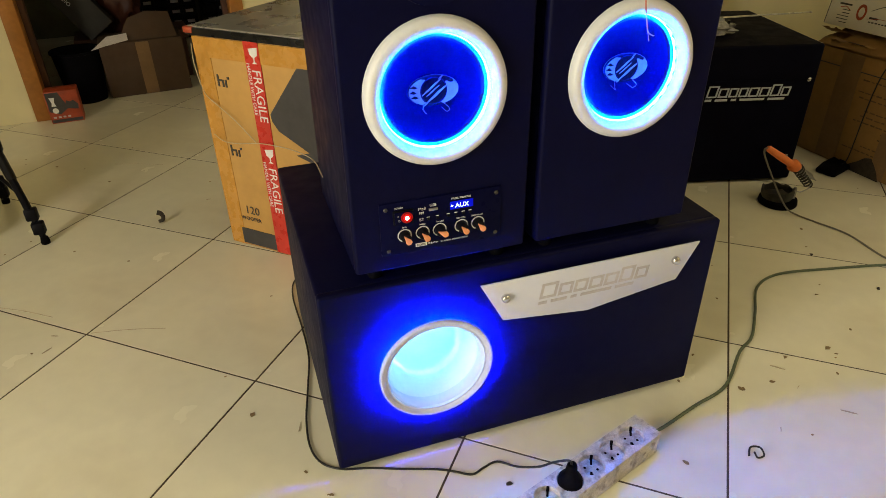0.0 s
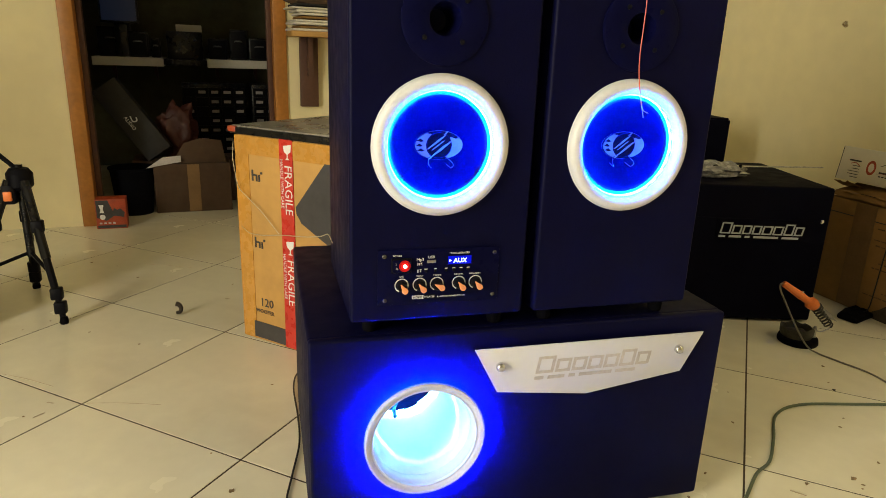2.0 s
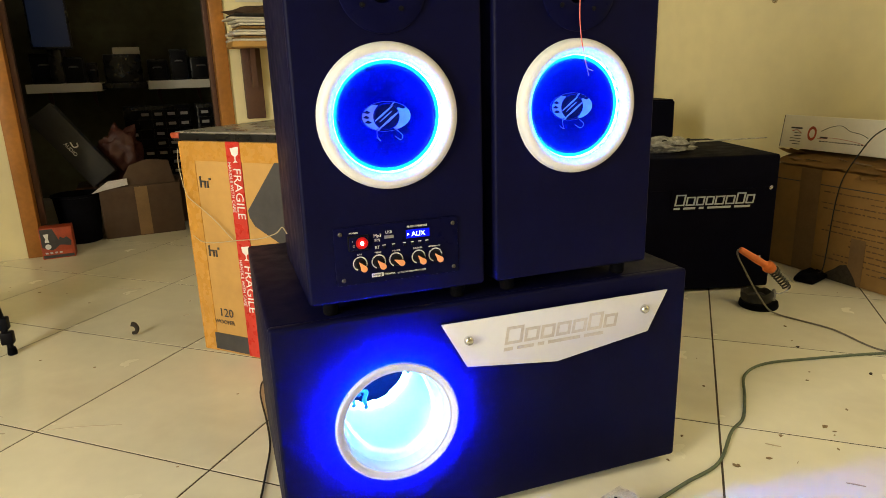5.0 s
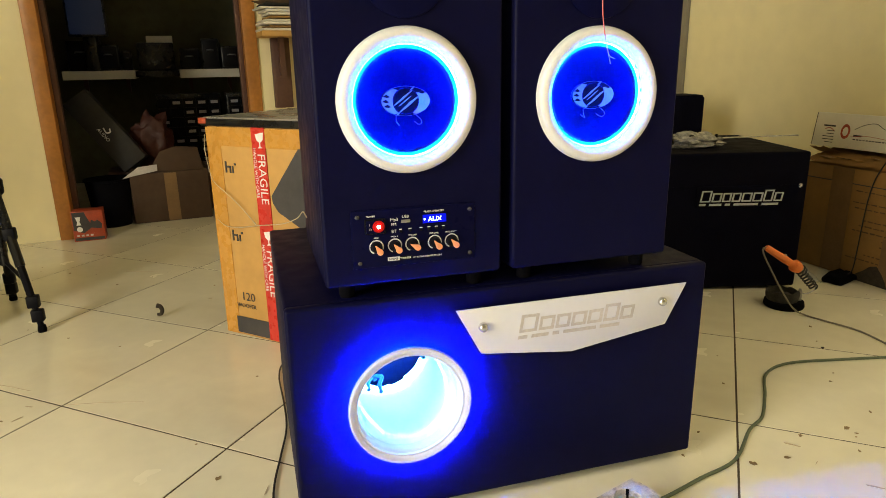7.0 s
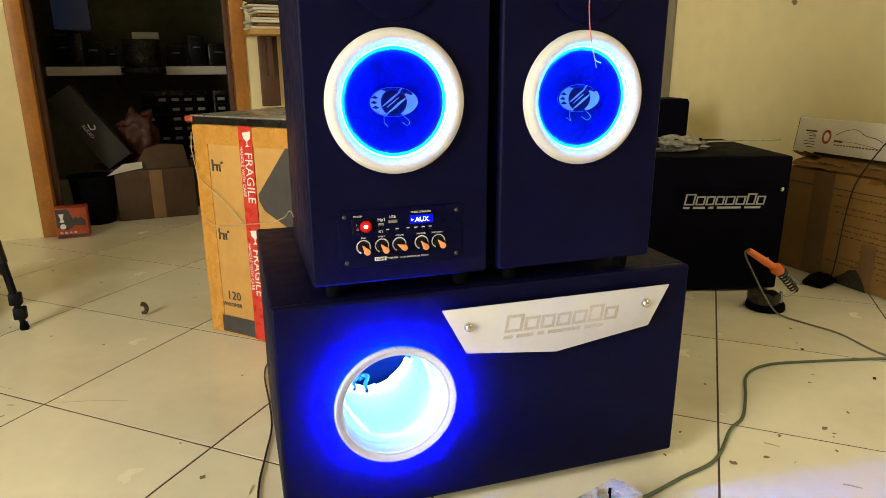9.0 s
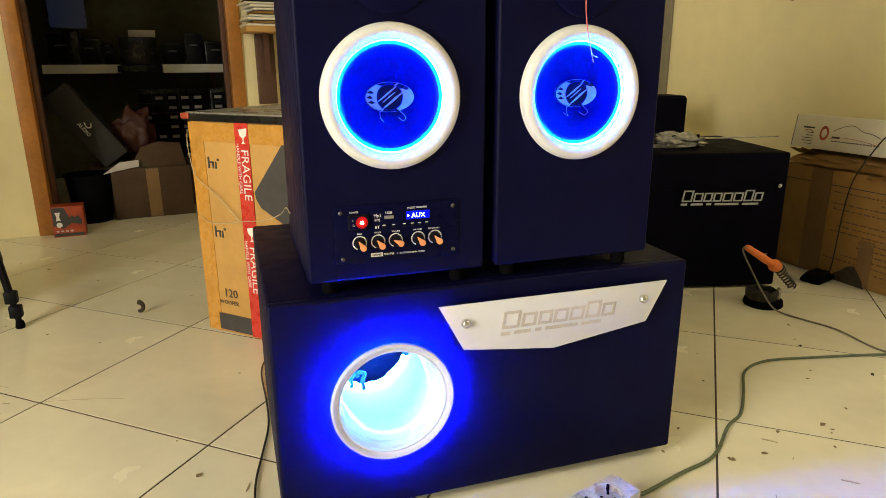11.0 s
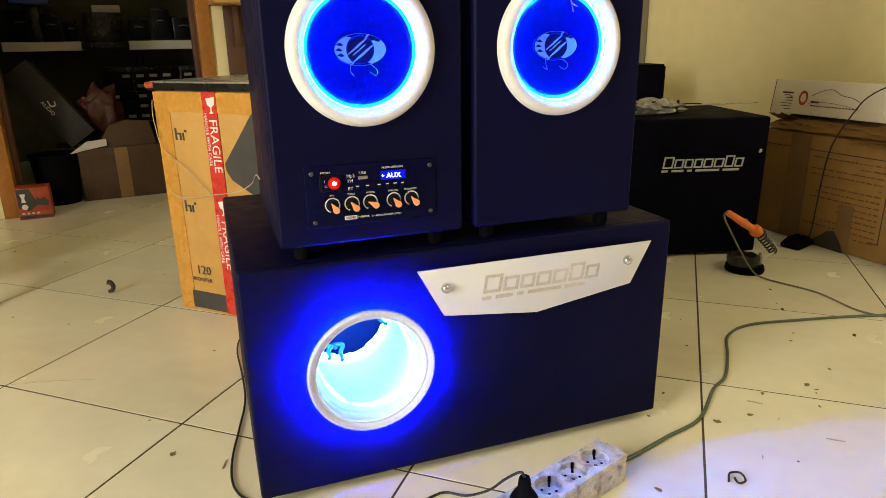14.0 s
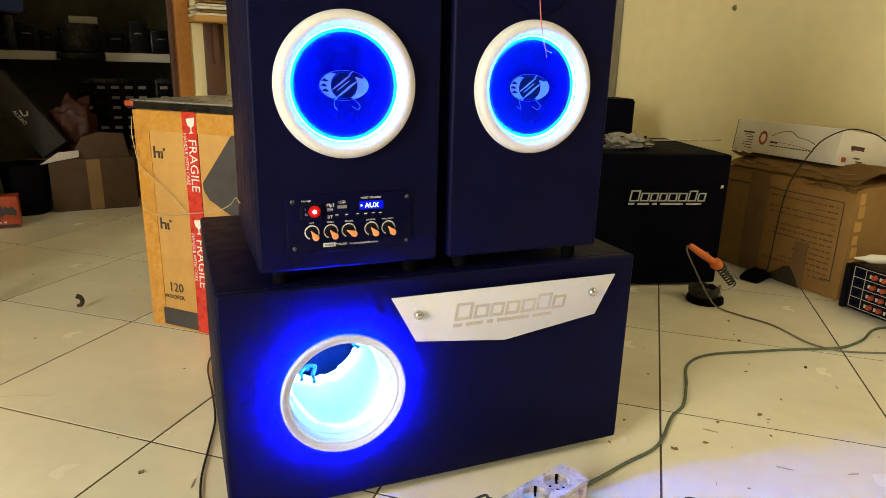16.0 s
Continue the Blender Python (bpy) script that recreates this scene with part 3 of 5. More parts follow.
def control_panel(t, x0):
    """Coordinates of the loudspeaker: x from its left edge, z above the subwoofer."""
    X = lambda x: x - x0
    Z = lambda z: z - 0.341
    p = part("control_panel", box(X(0.0905), X(0.2535), -0.0022, 0.002, Z(0.3865), Z(0.4615), 0.0008, 2), "panel", t, "glossy black amplifier panel with white print")
    for x, z in ((0.0985, 0.4535), (0.2465, 0.4535), (0.2465, 0.3945), (0.0995, 0.3935)):
        part("screw", disc([(0.0028, -0.002), (0.0028, -0.0032), (0.0015, -0.0042)], (X(x), 0, Z(z)), "y", 16), "dark_steel", p)
    sw = part("rocker_switch", box(X(0.1075), X(0.1335), -0.005, 0, Z(0.431), Z(0.4505), 0.001), "knob", p, "black rocker switch with a glowing red lamp")
    part("rocker", prism([(X(0.109), Z(0.4325)), (X(0.132), Z(0.4325)), (X(0.132), Z(0.449)), (X(0.109), Z(0.449))], -0.0068, -0.004, 0.0008), "panel", sw)
    # Two glowing discs added under the lamp imitate its red haze.
    part("lens", disc([(0.0078, -0.0064), (0.0076, -0.0071), (0.0066, -0.0073)], (X(0.1245), 0, Z(0.441)), "y", 24), "red_haze", sw, "dim glowing disc for the red haze round the lamp")
    part("lens_core", disc([(0.0050, -0.0072), (0.0048, -0.0077), (0.0040, -0.0079)], (X(0.1245), 0, Z(0.441)), "y", 24), "red_haze_core", sw, "brighter glowing disc for the haze close to the lamp")
    part("lamp", disc([(0.0026, -0.0078), (0.0023, -0.0098), (0.0010, -0.0108)], (X(0.1245), 0, Z(0.441)), "y", 20), "red_lamp", sw, "glowing red lamp")
    for ch, z in (("I", 0.4425), ("O", 0.4365)):
        part("lettering", moved(words(ch, 0.0042, 0.0002), (X(0.1125), -0.0071, Z(z))), "print_grey", sw, smooth=0)
    d = part("display", box(X(0.183), X(0.2145), -0.0031, -0.002, Z(0.4395), Z(0.4505), 0.0003), "display", p, "small lit blue display reading AUX")
    part("characters", moved(words("AUX", 0.0088, 0.0002), (X(0.1900), -0.0033, Z(0.4418))), "display_text", d)
    part("arrow", prism([(X(0.1845), Z(0.4435)), (X(0.1875), Z(0.445)), (X(0.1845), Z(0.4465))], -0.0036, -0.003), "display_text", d)
    part("usb_slot", box(X(0.1545), X(0.1665), -0.0034, -0.002, Z(0.4425), Z(0.4465), 0.0004), "steel", p, "steel slot for a memory stick")
    for s, size, x, z in (("POWER", 0.0034, 0.1095, 0.4525), ("Mp3", 0.0058, 0.1405, 0.4455), ("FM", 0.0055, 0.1415, 0.4395), ("USB", 0.0052, 0.1558, 0.4488), ("BT", 0.0056, 0.1415, 0.4303),
                          ("MUSIC SPEAKERS", 0.0036, 0.1845, 0.4535), ("BASS", 0.0028, 0.1185, 0.4245), ("TREBLE", 0.0028, 0.1405, 0.4245), ("VOLUME", 0.0028, 0.1635, 0.4245),
                          ("SUB LEVEL", 0.0028, 0.1915, 0.4245), ("FREQUENCY", 0.0028, 0.2125, 0.4245), ("2.1 ACTIVE SPEAKER SYSTEM", 0.0030, 0.1695, 0.3945)):
        part("lettering", moved(words(s, size, 0.0002), (X(x), -0.0025, Z(z))), "white_print", p, smooth=0)
    part("label_box", box(X(0.1355), X(0.151), -0.0027, -0.0021, Z(0.3935), Z(0.3985)), "white_print", p)
    part("label_box", box(X(0.151), X(0.167), -0.0027, -0.0021, Z(0.3935), Z(0.3985)), "knob", p)
    part("lettering", moved(words("HOME", 0.0042, 0.0002), (X(0.1372), -0.0029, Z(0.3945))), "knob", p, smooth=0)
    part("lettering", moved(words("THEATER", 0.0034, 0.0002), (X(0.1518), -0.0029, Z(0.3948))), "white_print", p, smooth=0)
    for x in (0.1535, 0.166, 0.1805, 0.191, 0.201, 0.2105):
        part("button", disc([(0.0017, -0.002), (0.0017, -0.0036), (0.001, -0.004)], (X(x), 0, Z(0.4315)), "y", 12), "knob", p)
        part("button_label", box(X(x) - 0.002, X(x) + 0.002, -0.0026, -0.0021, Z(0.4338), Z(0.4348)), "white_print", p)
    for x, a in ((0.1215, -58), (0.1455, -52), (0.1685, -28), (0.1985, -52), (0.2215, -50)):
        k = part("knob", disc([(0.0066, -0.002), (0.0064, -0.011), (0.0055, -0.0125)], (X(x), 0, Z(0.4135)), "y", 24), "knob", p, "black knob with an orange pointer")
        dial = None
        for i in range(30):
            th = radians(-60 + 300 * i / 29)
            th2 = radians(-60 + 300 * (i + 0.8) / 29)
            r0, r1 = 0.0078, 0.0094
            q = [(X(x) + r * math.cos(g), Z(0.4135) + r * math.sin(g)) for r, g in ((r0, th), (r1, th), (r1, th2), (r0, th2))]
            dial = prism(q, -0.0026, -0.0021, bm=dial)
        part("dial", dial, "white_print", k, "white printed dial")
        c, s = math.cos(radians(a)), math.sin(radians(a))
        poly = [(X(x) + u * c - v * s, Z(0.4135) + u * s + v * c) for u, v in [(-0.0056, -0.0005), (0.001, -0.0026)] + [(0.005 + 0.0041 * math.cos(radians(g)), 0.0041 * math.sin(radians(g))) for g in range(-120, 121, 24)] + [(0.001, 0.0026), (-0.0056, 0.0005)]]
        part("pointer", prism(poly, -0.015, -0.0122, 0.0005), "peach", k, "orange pointer")


subwoofer()
speaker(0.055, 0.2925, 0.1685, "black vinyl tower speaker with control panel and lit white ring", True)
speaker(0.3085, 0.5515, 0.4265, "black vinyl tower speaker with a lit white ring", False)
wire = thing("loose_wire", pose(0.40, -0.02, 0.0), "thin red wire hanging in front of a speaker", "wire")
part("strand", tube([(0.018, 0.02, 0.965), (0.016, 0.004, 0.966), (0.0135, -0.004, 0.95), (0.0125, -0.006, 0.86), (0.015, -0.006, 0.77), (0.014, -0.006, 0.71), (0.018, -0.006, 0.675), (0.026, -0.004, 0.648)], 0.0008, 6), "red_wire", wire)
part("bare_end", tube([(0.0255, -0.004, 0.649), (0.030, -0.003, 0.642), (0.036, -0.005, 0.639)], 0.0005, 5), "copper", wire, "bare copper end")
part("bare_end", tube([(0.0255, -0.004, 0.649), (0.029, -0.003, 0.640), (0.031, -0.003, 0.633)], 0.0005, 5), "copper", wire, "bare copper end")


# ---- cartons and the dark speaker box ----
def fragile_carton():
    w, d, h = 0.40, 0.36, 0.511
    m = pose(-0.113, 0.819, 0, 0, 0, -45)
    t = thing("cardboard_carton", m, "tall orange-brown carton with a red warning tape, standing on the floor", "carton")
    part("body", box(0, w, 0, d, 0, h, 0.006, 2), "card", t)
    part("packing_tape", box(-0.0012, 0.012 + 0.03, -0.0012, 0.002, 0.003, h - 0.004), "tape", t, "shiny amber packing tape")
    part("packing_tape", box(-0.001, w, -0.0014, 0.002, h - 0.045, h - 0.003), "tape", t, "shiny amber packing tape")
    tape = part("warning_tape", box(0.140, 0.179, -0.0024, 0.001, 0.006, h - 0.001), "red_tape", t, "red warning tape with white writing")
    up = pose(0, 0, 0, 0, 90, 0)
    for z in (h - 0.045, h - 0.267):
        part("lettering", moved(moved(words("FRAGILE", 0.031, 0.0003), up), (0.155, -0.0028, z - 0.012)), "white_print", tape, smooth=0)
        part("lettering", moved(moved(words("HANDLE WITH CARE", 0.0118, 0.0003), up), (0.1425, -0.0028, z)), "white_print", tape, smooth=0)
        glass = prism([(0.152, z + 0.03), (0.176, z + 0.034), (0.174, z + 0.018), (0.166, z + 0.012), (0.1655, z + 0.004), (0.171, z), (0.157, z - 0.001), (0.163, z + 0.004), (0.1625, z + 0.012), (0.155, z + 0.017)], -0.0029, -0.0023)
        part("glass_sign", glass, "white_print", tape, "white wine glass sign")
    part("dark_print", prism([(0.184, 0.36), (0.27, 0.468), (0.392, 0.468), (0.392, 0.287), (0.275, 0.287), (0.20, 0.325), (0.186, 0.345)], -0.0018, 0.001), "black_print", t, "large black printed shape")
    part("dark_print", prism([(0.278, 0.287), (0.392, 0.287), (0.392, 0.262), (0.285, 0.262), (0.24, 0.275)], -0.0017, 0.001), "black_print", t)
    part("bottom_print", box(0.036, 0.2, -0.0018, 0.001, 0.008, 0.05), "black_print", t, "black printed band")
    part("lettering", moved(words("120", 0.03, 0.0003), (0.058, -0.0016, 0.095)), "black_print", t, smooth=0)
    part("lettering", moved(words("WOOFER", 0.0145, 0.0003), (0.042, -0.0016, 0.076)), "black_print", t, smooth=0)
    for z in (0.405, 0.243):
        mark = None
        for a in ((0.05, 0.054, 0, 0.026), (0.054, 0.066, 0.012, 0.016), (0.063, 0.067, 0, 0.016), (0.071, 0.075, 0, 0.016), (0.078, 0.083, 0.018, 0.023)):
            mark = box(a[0], a[1], -0.0018, 0, z + a[2], z + a[3], bm=mark)
        part("printed_mark", mark, "black_print", t, "part of a black printed mark")
    top = thing("flat_panel", m @ pose(0, 0, h), "flat dark panel with a grey sheen lying on a carton", "panel")
    part("casing", box(-0.012, w + 0.03, -0.008, d + 0.01, 0, 0.016, 0.003), "black_gloss", top)
    part("lid", box(-0.004, w + 0.024, -0.003, d + 0.004, 0.0155, 0.0195, 0.001), "grey_top", top, "grey sheet on the panel")
    part("red_corner", box(-0.014, 0.012, -0.010, 0.01, 0.004, 0.0175, 0.003), "red_card", top, "red corner cap")


fragile_carton()
cord = thing("twisted_cord", pose(-0.12, 0.80, 0.0), "off-white twisted cord slung across a carton", "cord")
part("strand", tube([(0.002, 0.030, 0.49), (0.0, 0.010, 0.46), (0.002, 0.011, 0.432), (0.010, 0.003, 0.387), (0.034, -0.021, 0.362), (0.062, -0.049, 0.335), (0.097, -0.084, 0.292)], 0.001, 8), "white_cable", cord)
part("strand", tube([(0.012, 0.002, 0.292), (0.03, -0.016, 0.279), (0.06, -0.047, 0.28), (0.105, -0.093, 0.291), (0.15, -0.2, 0.315), (0.172, -0.36, 0.36), (0.174, -0.5, 0.402), (0.174, -0.58, 0.41)], 0.001, 8), "white_cable", cord)


def dark_box():
    m = pose(1.452, 0.617, 0, 0, 0, -15.5)
    t = thing("black_speaker_box", m, "black vinyl speaker box with silver print, standing by the wall", "speaker box")
    w, d, h = 0.60, 0.44, 0.393
    part("body", box(-w, -0.011, 0, d, 0.008, h, 0.007, 3), "vinyl_old", t)
    for x in (-w + 0.05, -0.05):
        for y in (0.05, d - 0.05):
            part("foot", disc([(0.015, 0), (0.015, 0.01)], (x, y, 0), "z", 16), "rubber", t)
    part("lower_band", box(-w + 0.006, -0.017, -0.0015, 0.004, 0.30, 0.302), "vinyl_old", t)
    part("screw", disc([(0.006, 0), (0.006, -0.003), (0.003, -0.006)], (-0.032, 0, 0.3), "y", 20), "chrome", t, "small chrome screw")
    plate = part("label", box(-0.318, -0.075, -0.0025, 0.002, 0.243, 0.30, 0.0008), "vinyl_old", t, "black label with silver printed bars")
    marks, x = None, -0.306
    for k, wd in enumerate((0.029, 0.026, 0.024, 0.024, 0.027, 0.027, 0.026, 0.024)):
        z0, z1 = 0.258, 0.29 if k in (0, 6) else 0.283
        for a in ((x, x + wd, z1 - 0.0038, z1), (x, x + wd, z0, z0 + 0.0038), (x, x + 0.0045, z0 + 0.0038, z1 - 0.0038), (x + wd - 0.0045, x + wd, z0 + 0.0038, z1 - 0.0038)):
            marks = box(a[0], a[1], -0.0032, -0.0024, a[2], a[3], bm=marks)
        x += wd + 0.003
    x = -0.306
    for wd in (0.018, 0.034, 0.014, 0.068, 0.046):
        marks = box(x, x + wd, -0.0032, -0.0024, 0.2475, 0.2535, bm=marks)
        x += wd + 0.010
    for v in marks.verts:
        v.co.x += 0.16 * (v.co.z - 0.268)
    part("label_print", marks, "silver", plate, "silver printed bars")
    return m, h


BZ, BZH = dark_box()
small = thing("small_black_box", pose(1.70, 1.41, 0, 0, 0, -10), "small black cabinet standing by the wall", "cabinet")
part("body", box(-0.30, 0, 0, 0.16, 0.0, 0.50, 0.006), "vinyl_old", small)
part("top_cap", box(-0.295, -0.005, 0.005, 0.155, 0.4985, 0.506, 0.003), "vinyl_old", small)


# ---- by the right wall ----
def worn_carton():
    m = pose(1.676, 0.397, 0, 0, 0, 92)      # x runs along the long face, y to its back
    t = thing("worn_carton", m, "large worn brown carton with torn flaps and printed lines", "carton")
    L, D, H = 0.45, -0.36, 0.326
    part("body", box(0, L, D, 0, 0, H, 0.008, 2), "card_old", t)
    # loose flaps on the top, slightly lifted and torn
    rng = random.Random(4)

    def flap(x0, x1, y0, y1, z, lift, n=26, m=9, bow=1.6):
        b = bmesh.new()
        g = [[b.verts.new((x0 + (x1 - x0) * i / n, y0 + (y1 - y0) * j / m + (rng.uniform(-0.02, 0.012) if j == m else rng.uniform(-0.002, 0.002)), z + lift * (j / m) ** bow + 0.009 * abs(noise.noise(Vector((i * 0.4, j * 0.5, lift * 90)))) + rng.uniform(-0.001, 0.0025))) for j in range(m + 1)] for i in range(n + 1)]
        for i in range(n):
            for j in range(m):
                b.faces.new((g[i][j], g[i + 1][j], g[i + 1][j + 1], g[i][j + 1]))
        got = bmesh.ops.solidify(b, geom=list(b.faces), thickness=0.003)
        return b

    part("flap", flap(0.0, L, D + 0.005, -0.17, H + 0.003, 0.026), "card_old", t, "torn top flap")
    part("flap", flap(0.004, L - 0.006, 0.004, -0.165, H + 0.002, 0.042, bow=0.62), "card_old", t, "torn top flap")
    # curled scraps of torn paper on the front flap, the darker ones standing in for shadows, and a split corner
    for k in range(9):
        x, y = 0.03 + 0.044 * k + rng.uniform(-0.012, 0.012), rng.uniform(-0.05, -0.016)
        w, d = rng.uniform(0.014, 0.034), rng.uniform(0.005, 0.012)
        scrap = prism([(-w, rng.uniform(-d, 0)), (-0.3 * w, d), (0.4 * w, 0.5 * d), (w, d * rng.uniform(0.4, 1)), (0.7 * w, -d), (-0.2 * w, -0.6 * d)], 0, 0.0016)
        part("torn_paper", moved(scrap, pose(x, y, H + 0.014 - 0.30 * y, -90 + rng.uniform(-16, 16), rng.uniform(-10, 10), rng.uniform(-20, 20))), rng.choice(("card_dark", "tape_old", "card_old")), t, "curled torn paper")
    for k in range(8):
        z = 0.012 + 0.038 * k
        part("split_edge", box(-0.0022, 0.001, -0.038 + rng.uniform(-0.006, 0.006), -0.017 + rng.uniform(-0.004, 0.004), z, z + rng.uniform(0.026, 0.037), 0.0008, 1), "card", t, "pale split cardboard edge")
    part("torn_edge", flap(-0.006, 0.16, -0.05, 0.022, H + 0.006, -0.02, 14, 6), "card_old", t, "torn flap edge bent over")
    part("side_flap", flap(L - 0.07, L + 0.02, -0.17, -0.02, H + 0.006, 0.035, 8, 6), "card_old", t, "lifted carton flap")
    part("tape", box(0.28, 0.35, -0.001, 0.0014, 0.004, H - 0.004), "tape_old", t, "brown strip of old tape")
    part("tape", box(0.115, 0.16, -0.001, 0.0013, 0.004, 0.14), "tape_old", t, "brown strip of old tape")
    frame_lines = box(0.03, 0.0325, -0.001, 0.001, 0.05, H - 0.045)
    box(0.03, 0.45, -0.001, 0.001, H - 0.0475, H - 0.045, bm=frame_lines)
    box(0.03, 0.06, -0.001, 0.001, 0.05, 0.053, bm=frame_lines)
    part("printed_border", frame_lines, "black_print", t, "black printed border")
    lines = None
    for k in range(14):
        z = H - 0.066 - 0.0165 * k
        x = 0.045
        while x < 0.26:
            w = rng.uniform(0.006, 0.022)
            lines = box(x, min(x + w, 0.27), -0.001, 0.0009, z, z + rng.uniform(0.0026, 0.0042), bm=lines)
            x += w + rng.uniform(0.003, 0.007)
            if rng.random() < 0.05:
                break
    tagged(part("faded_print", lines, "faded_ink", t, "faded printed lines that cannot be read"), kind="stuff")
    # Flat dark patch imitates the shade inside a torn hole.
    part("torn_hole", prism([(0.125, 0.0), (0.225, 0.0), (0.228, 0.018), (0.205, 0.034), (0.185, 0.052), (0.165, 0.058), (0.148, 0.04), (0.135, 0.022)], -0.001, 0.0016), "scrap_dark", t, "dark patch for the shaded inside of a torn hole")


worn_carton()


def white_carton():
    m = pose(1.735, 0.528, 0.368, 7.5, 0, 91.5)
    t = thing("white_carton", m, "long white printed carton lying on a worn brown carton", "carton")
    L, D, H = 0.375, -0.25, 0.104
    part("body", box(0, L, D, 0, 0, H, 0.0025, 2), "paper", t)
    grey = None
    # car outline, round mark and lines of small print on the long side
    ring = [(0.262 + 0.016 * math.cos(a * math.pi / 10), 0.036 + 0.016 * math.sin(a * math.pi / 10)) for a in range(20)]
    b = None
    for i in range(20):
        p, q = ring[i], ring[(i + 1) % 20]
        c = (0.262, 0.036)
        k = 0.62
        b = prism([p, q, (c[0] + (q[0] - c[0]) * k, c[1] + (q[1] - c[1]) * k), (c[0] + (p[0] - c[0]) * k, c[1] + (p[1] - c[1]) * k)], -0.001, 0.0006, bm=b)
    lift = Matrix.Diagonal((1, 1, 1.4, 1))
    part("round_mark", moved(b, lift), "red_card", t, "red round printed mark")
    arc = tube([(0.232, 0.0006, 0.042), (0.20, 0.0006, 0.053), (0.165, 0.0006, 0.057), (0.135, 0.0006, 0.047), (0.10, 0.0006, 0.043), (0.075, 0.0006, 0.036)], 0.0007, 5)
    part("car_outline", moved(arc, lift), "black_print", t, "thin printed outline of a car")
    part("car_outline", tube([(0.24, 0.0006, 0.036), (0.19, 0.0006, 0.042), (0.12, 0.0006, 0.037), (0.08, 0.0006, 0.03)], 0.0007, 5), "red_card", t)
    rng = random.Random(2)
    for k in range(5):
        grey = box(0.30, 0.34 - rng.uniform(0, 0.014), -0.001, 0.0006, 0.034 - k * 0.0062, 0.0355 - k * 0.0062, bm=grey)
    for k in range(15):
        grey = box(0.075 + 0.0106 * k, 0.0836 + 0.0106 * k - rng.uniform(0, 0.003), -0.001, 0.0006, 0.0198, 0.0222, bm=grey)
    grey = box(0.205, 0.232, -0.001, 0.0006, 0.027, 0.031, bm=grey)
    grey = box(0.30, 0.342, -0.001, 0.0006, 0.044, 0.0475, bm=grey)
    part("small_print", moved(grey, lift), "black_print", t, "grey lines of small print")
    part("swoosh", tube([(0.302, 0.0006, 0.05), (0.318, 0.0006, 0.058), (0.335, 0.0006, 0.054)], 0.0012, 5), "red_card", t)
    end = None
    for a in ((-0.115, -0.055, 0.036, 0.0445), (-0.075, -0.105, 0.018, 0.021), (-0.12, -0.09, 0.012, 0.0145)):
        end = box(-0.0006, 0.001, min(a[:2]), max(a[:2]), a[2], a[3], bm=end)
    part("end_print", moved(end, lift), "black_print", t, "printed bars on the short side")
    part("end_mark", box(-0.0006, 0.001, -0.045, -0.025, 0.012, 0.026), "red_card", t, "red printed mark")
    part("end_mark", tube([(-0.0005, -0.06, 0.046), (-0.0005, -0.085, 0.056), (-0.0005, -0.11, 0.05)], 0.0013, 5), "red_card", t)
    part("dark_edge", box(L - 0.001, L + 0.001, D, 0, 0.002, H - 0.002), "black_print", t)


white_carton()

amp = thing("stereo_amplifier", pose(1.642, 0.362, 0, 0, 0, -93), "black rack amplifier with rows of red knobs, on the floor", "amplifier")
part("case", box(0.0, 0.42, 0.02, 0.24, 0.012, 0.126, 0.003), "black_gloss", amp)
part("front", box(0.012, 0.43, 0, 0.02, 0.008, 0.132, 0.004), "knob", amp)
part("rack_ear", box(-0.002, 0.014, -0.006, 0.06, 0.004, 0.13, 0.005), "knob", amp)
for r in range(4):
    z = 0.016 + 0.0275 * r
    part("row_frame", box(0.024, 0.42, -0.0012, 0.001, z - 0.0005, z + 0.0008), "print_grey", amp)
    part("row_frame", box(0.024, 0.0252, -0.0012, 0.001, z, z + 0.0275), "print_grey", amp)
    part("row_frame", box(0.058, 0.0592, -0.0012, 0.001, z, z + 0.0275), "print_grey", amp)
    part("socket", disc([(0.008, 0), (0.008, -0.002), (0.0045, -0.002), (0.0045, 0.001)], (0.041, 0, z + 0.0137), "y", 16), "panel", amp)
    for k in range(12):
        x = 0.076 + 0.028 * k
        part("knob", disc([(0.0068, 0), (0.0062, -0.009), (0.004, -0.011)], (x + 0.01, 0, z + 0.0137), "y", 14), "red_card" if k % 3 < 2 else "knob", amp, "small red knob" if k % 3 < 2 else "")
        part("print", box(x - 0.007, x, -0.0011, 0.001, z + 0.008, z + 0.017), "print_grey", amp)
part("row_frame", box(0.024, 0.42, -0.0012, 0.001, 0.1255, 0.1268), "print_grey", amp)
for x in (0.04, 0.38):
    for y in (0.05, 0.2):
        part("foot", disc([(0.012, 0), (0.012, 0.013)], (x, y, 0), "z", 14), "rubber", amp)
bottle = thing("white_nozzle", pose(1.70, 0.30, 0.138, 0, 90, 150), "small white plastic nozzle lying on an amplifier", "nozzle")
part("cap", disc([(0.012, 0), (0.012, 0.04), (0.006, 0.055), (0.003, 0.075), (0.002, 0.08)], (-0.012, 0, 0), "z", 20), "paper", bottle)

# black lead that hangs over the white carton down to its adapter
adapter = thing("power_adapter", pose(1.625, 0.63, 0, 0, 0, 20), "black power adapter with its lead on the floor", "power adapter")
case = box(-0.06, 0.05, -0.028, 0.032, 0, 0.022, 0.008, 3)
bmesh.ops.subdivide_edges(case, edges=list(case.edges), cuts=2, use_grid_fill=True)
for v in case.verts:
    v.co.z = max(0, v.co.z * (1 + 0.5 * noise.noise(v.co * 30)))
    v.co.x += 0.006 * noise.noise(v.co * 40)
part("case", case, "rubber", adapter)
part("plug", box(0.038, 0.07, -0.012, 0.012, 0.004, 0.02, 0.004), "rubber", adapter)
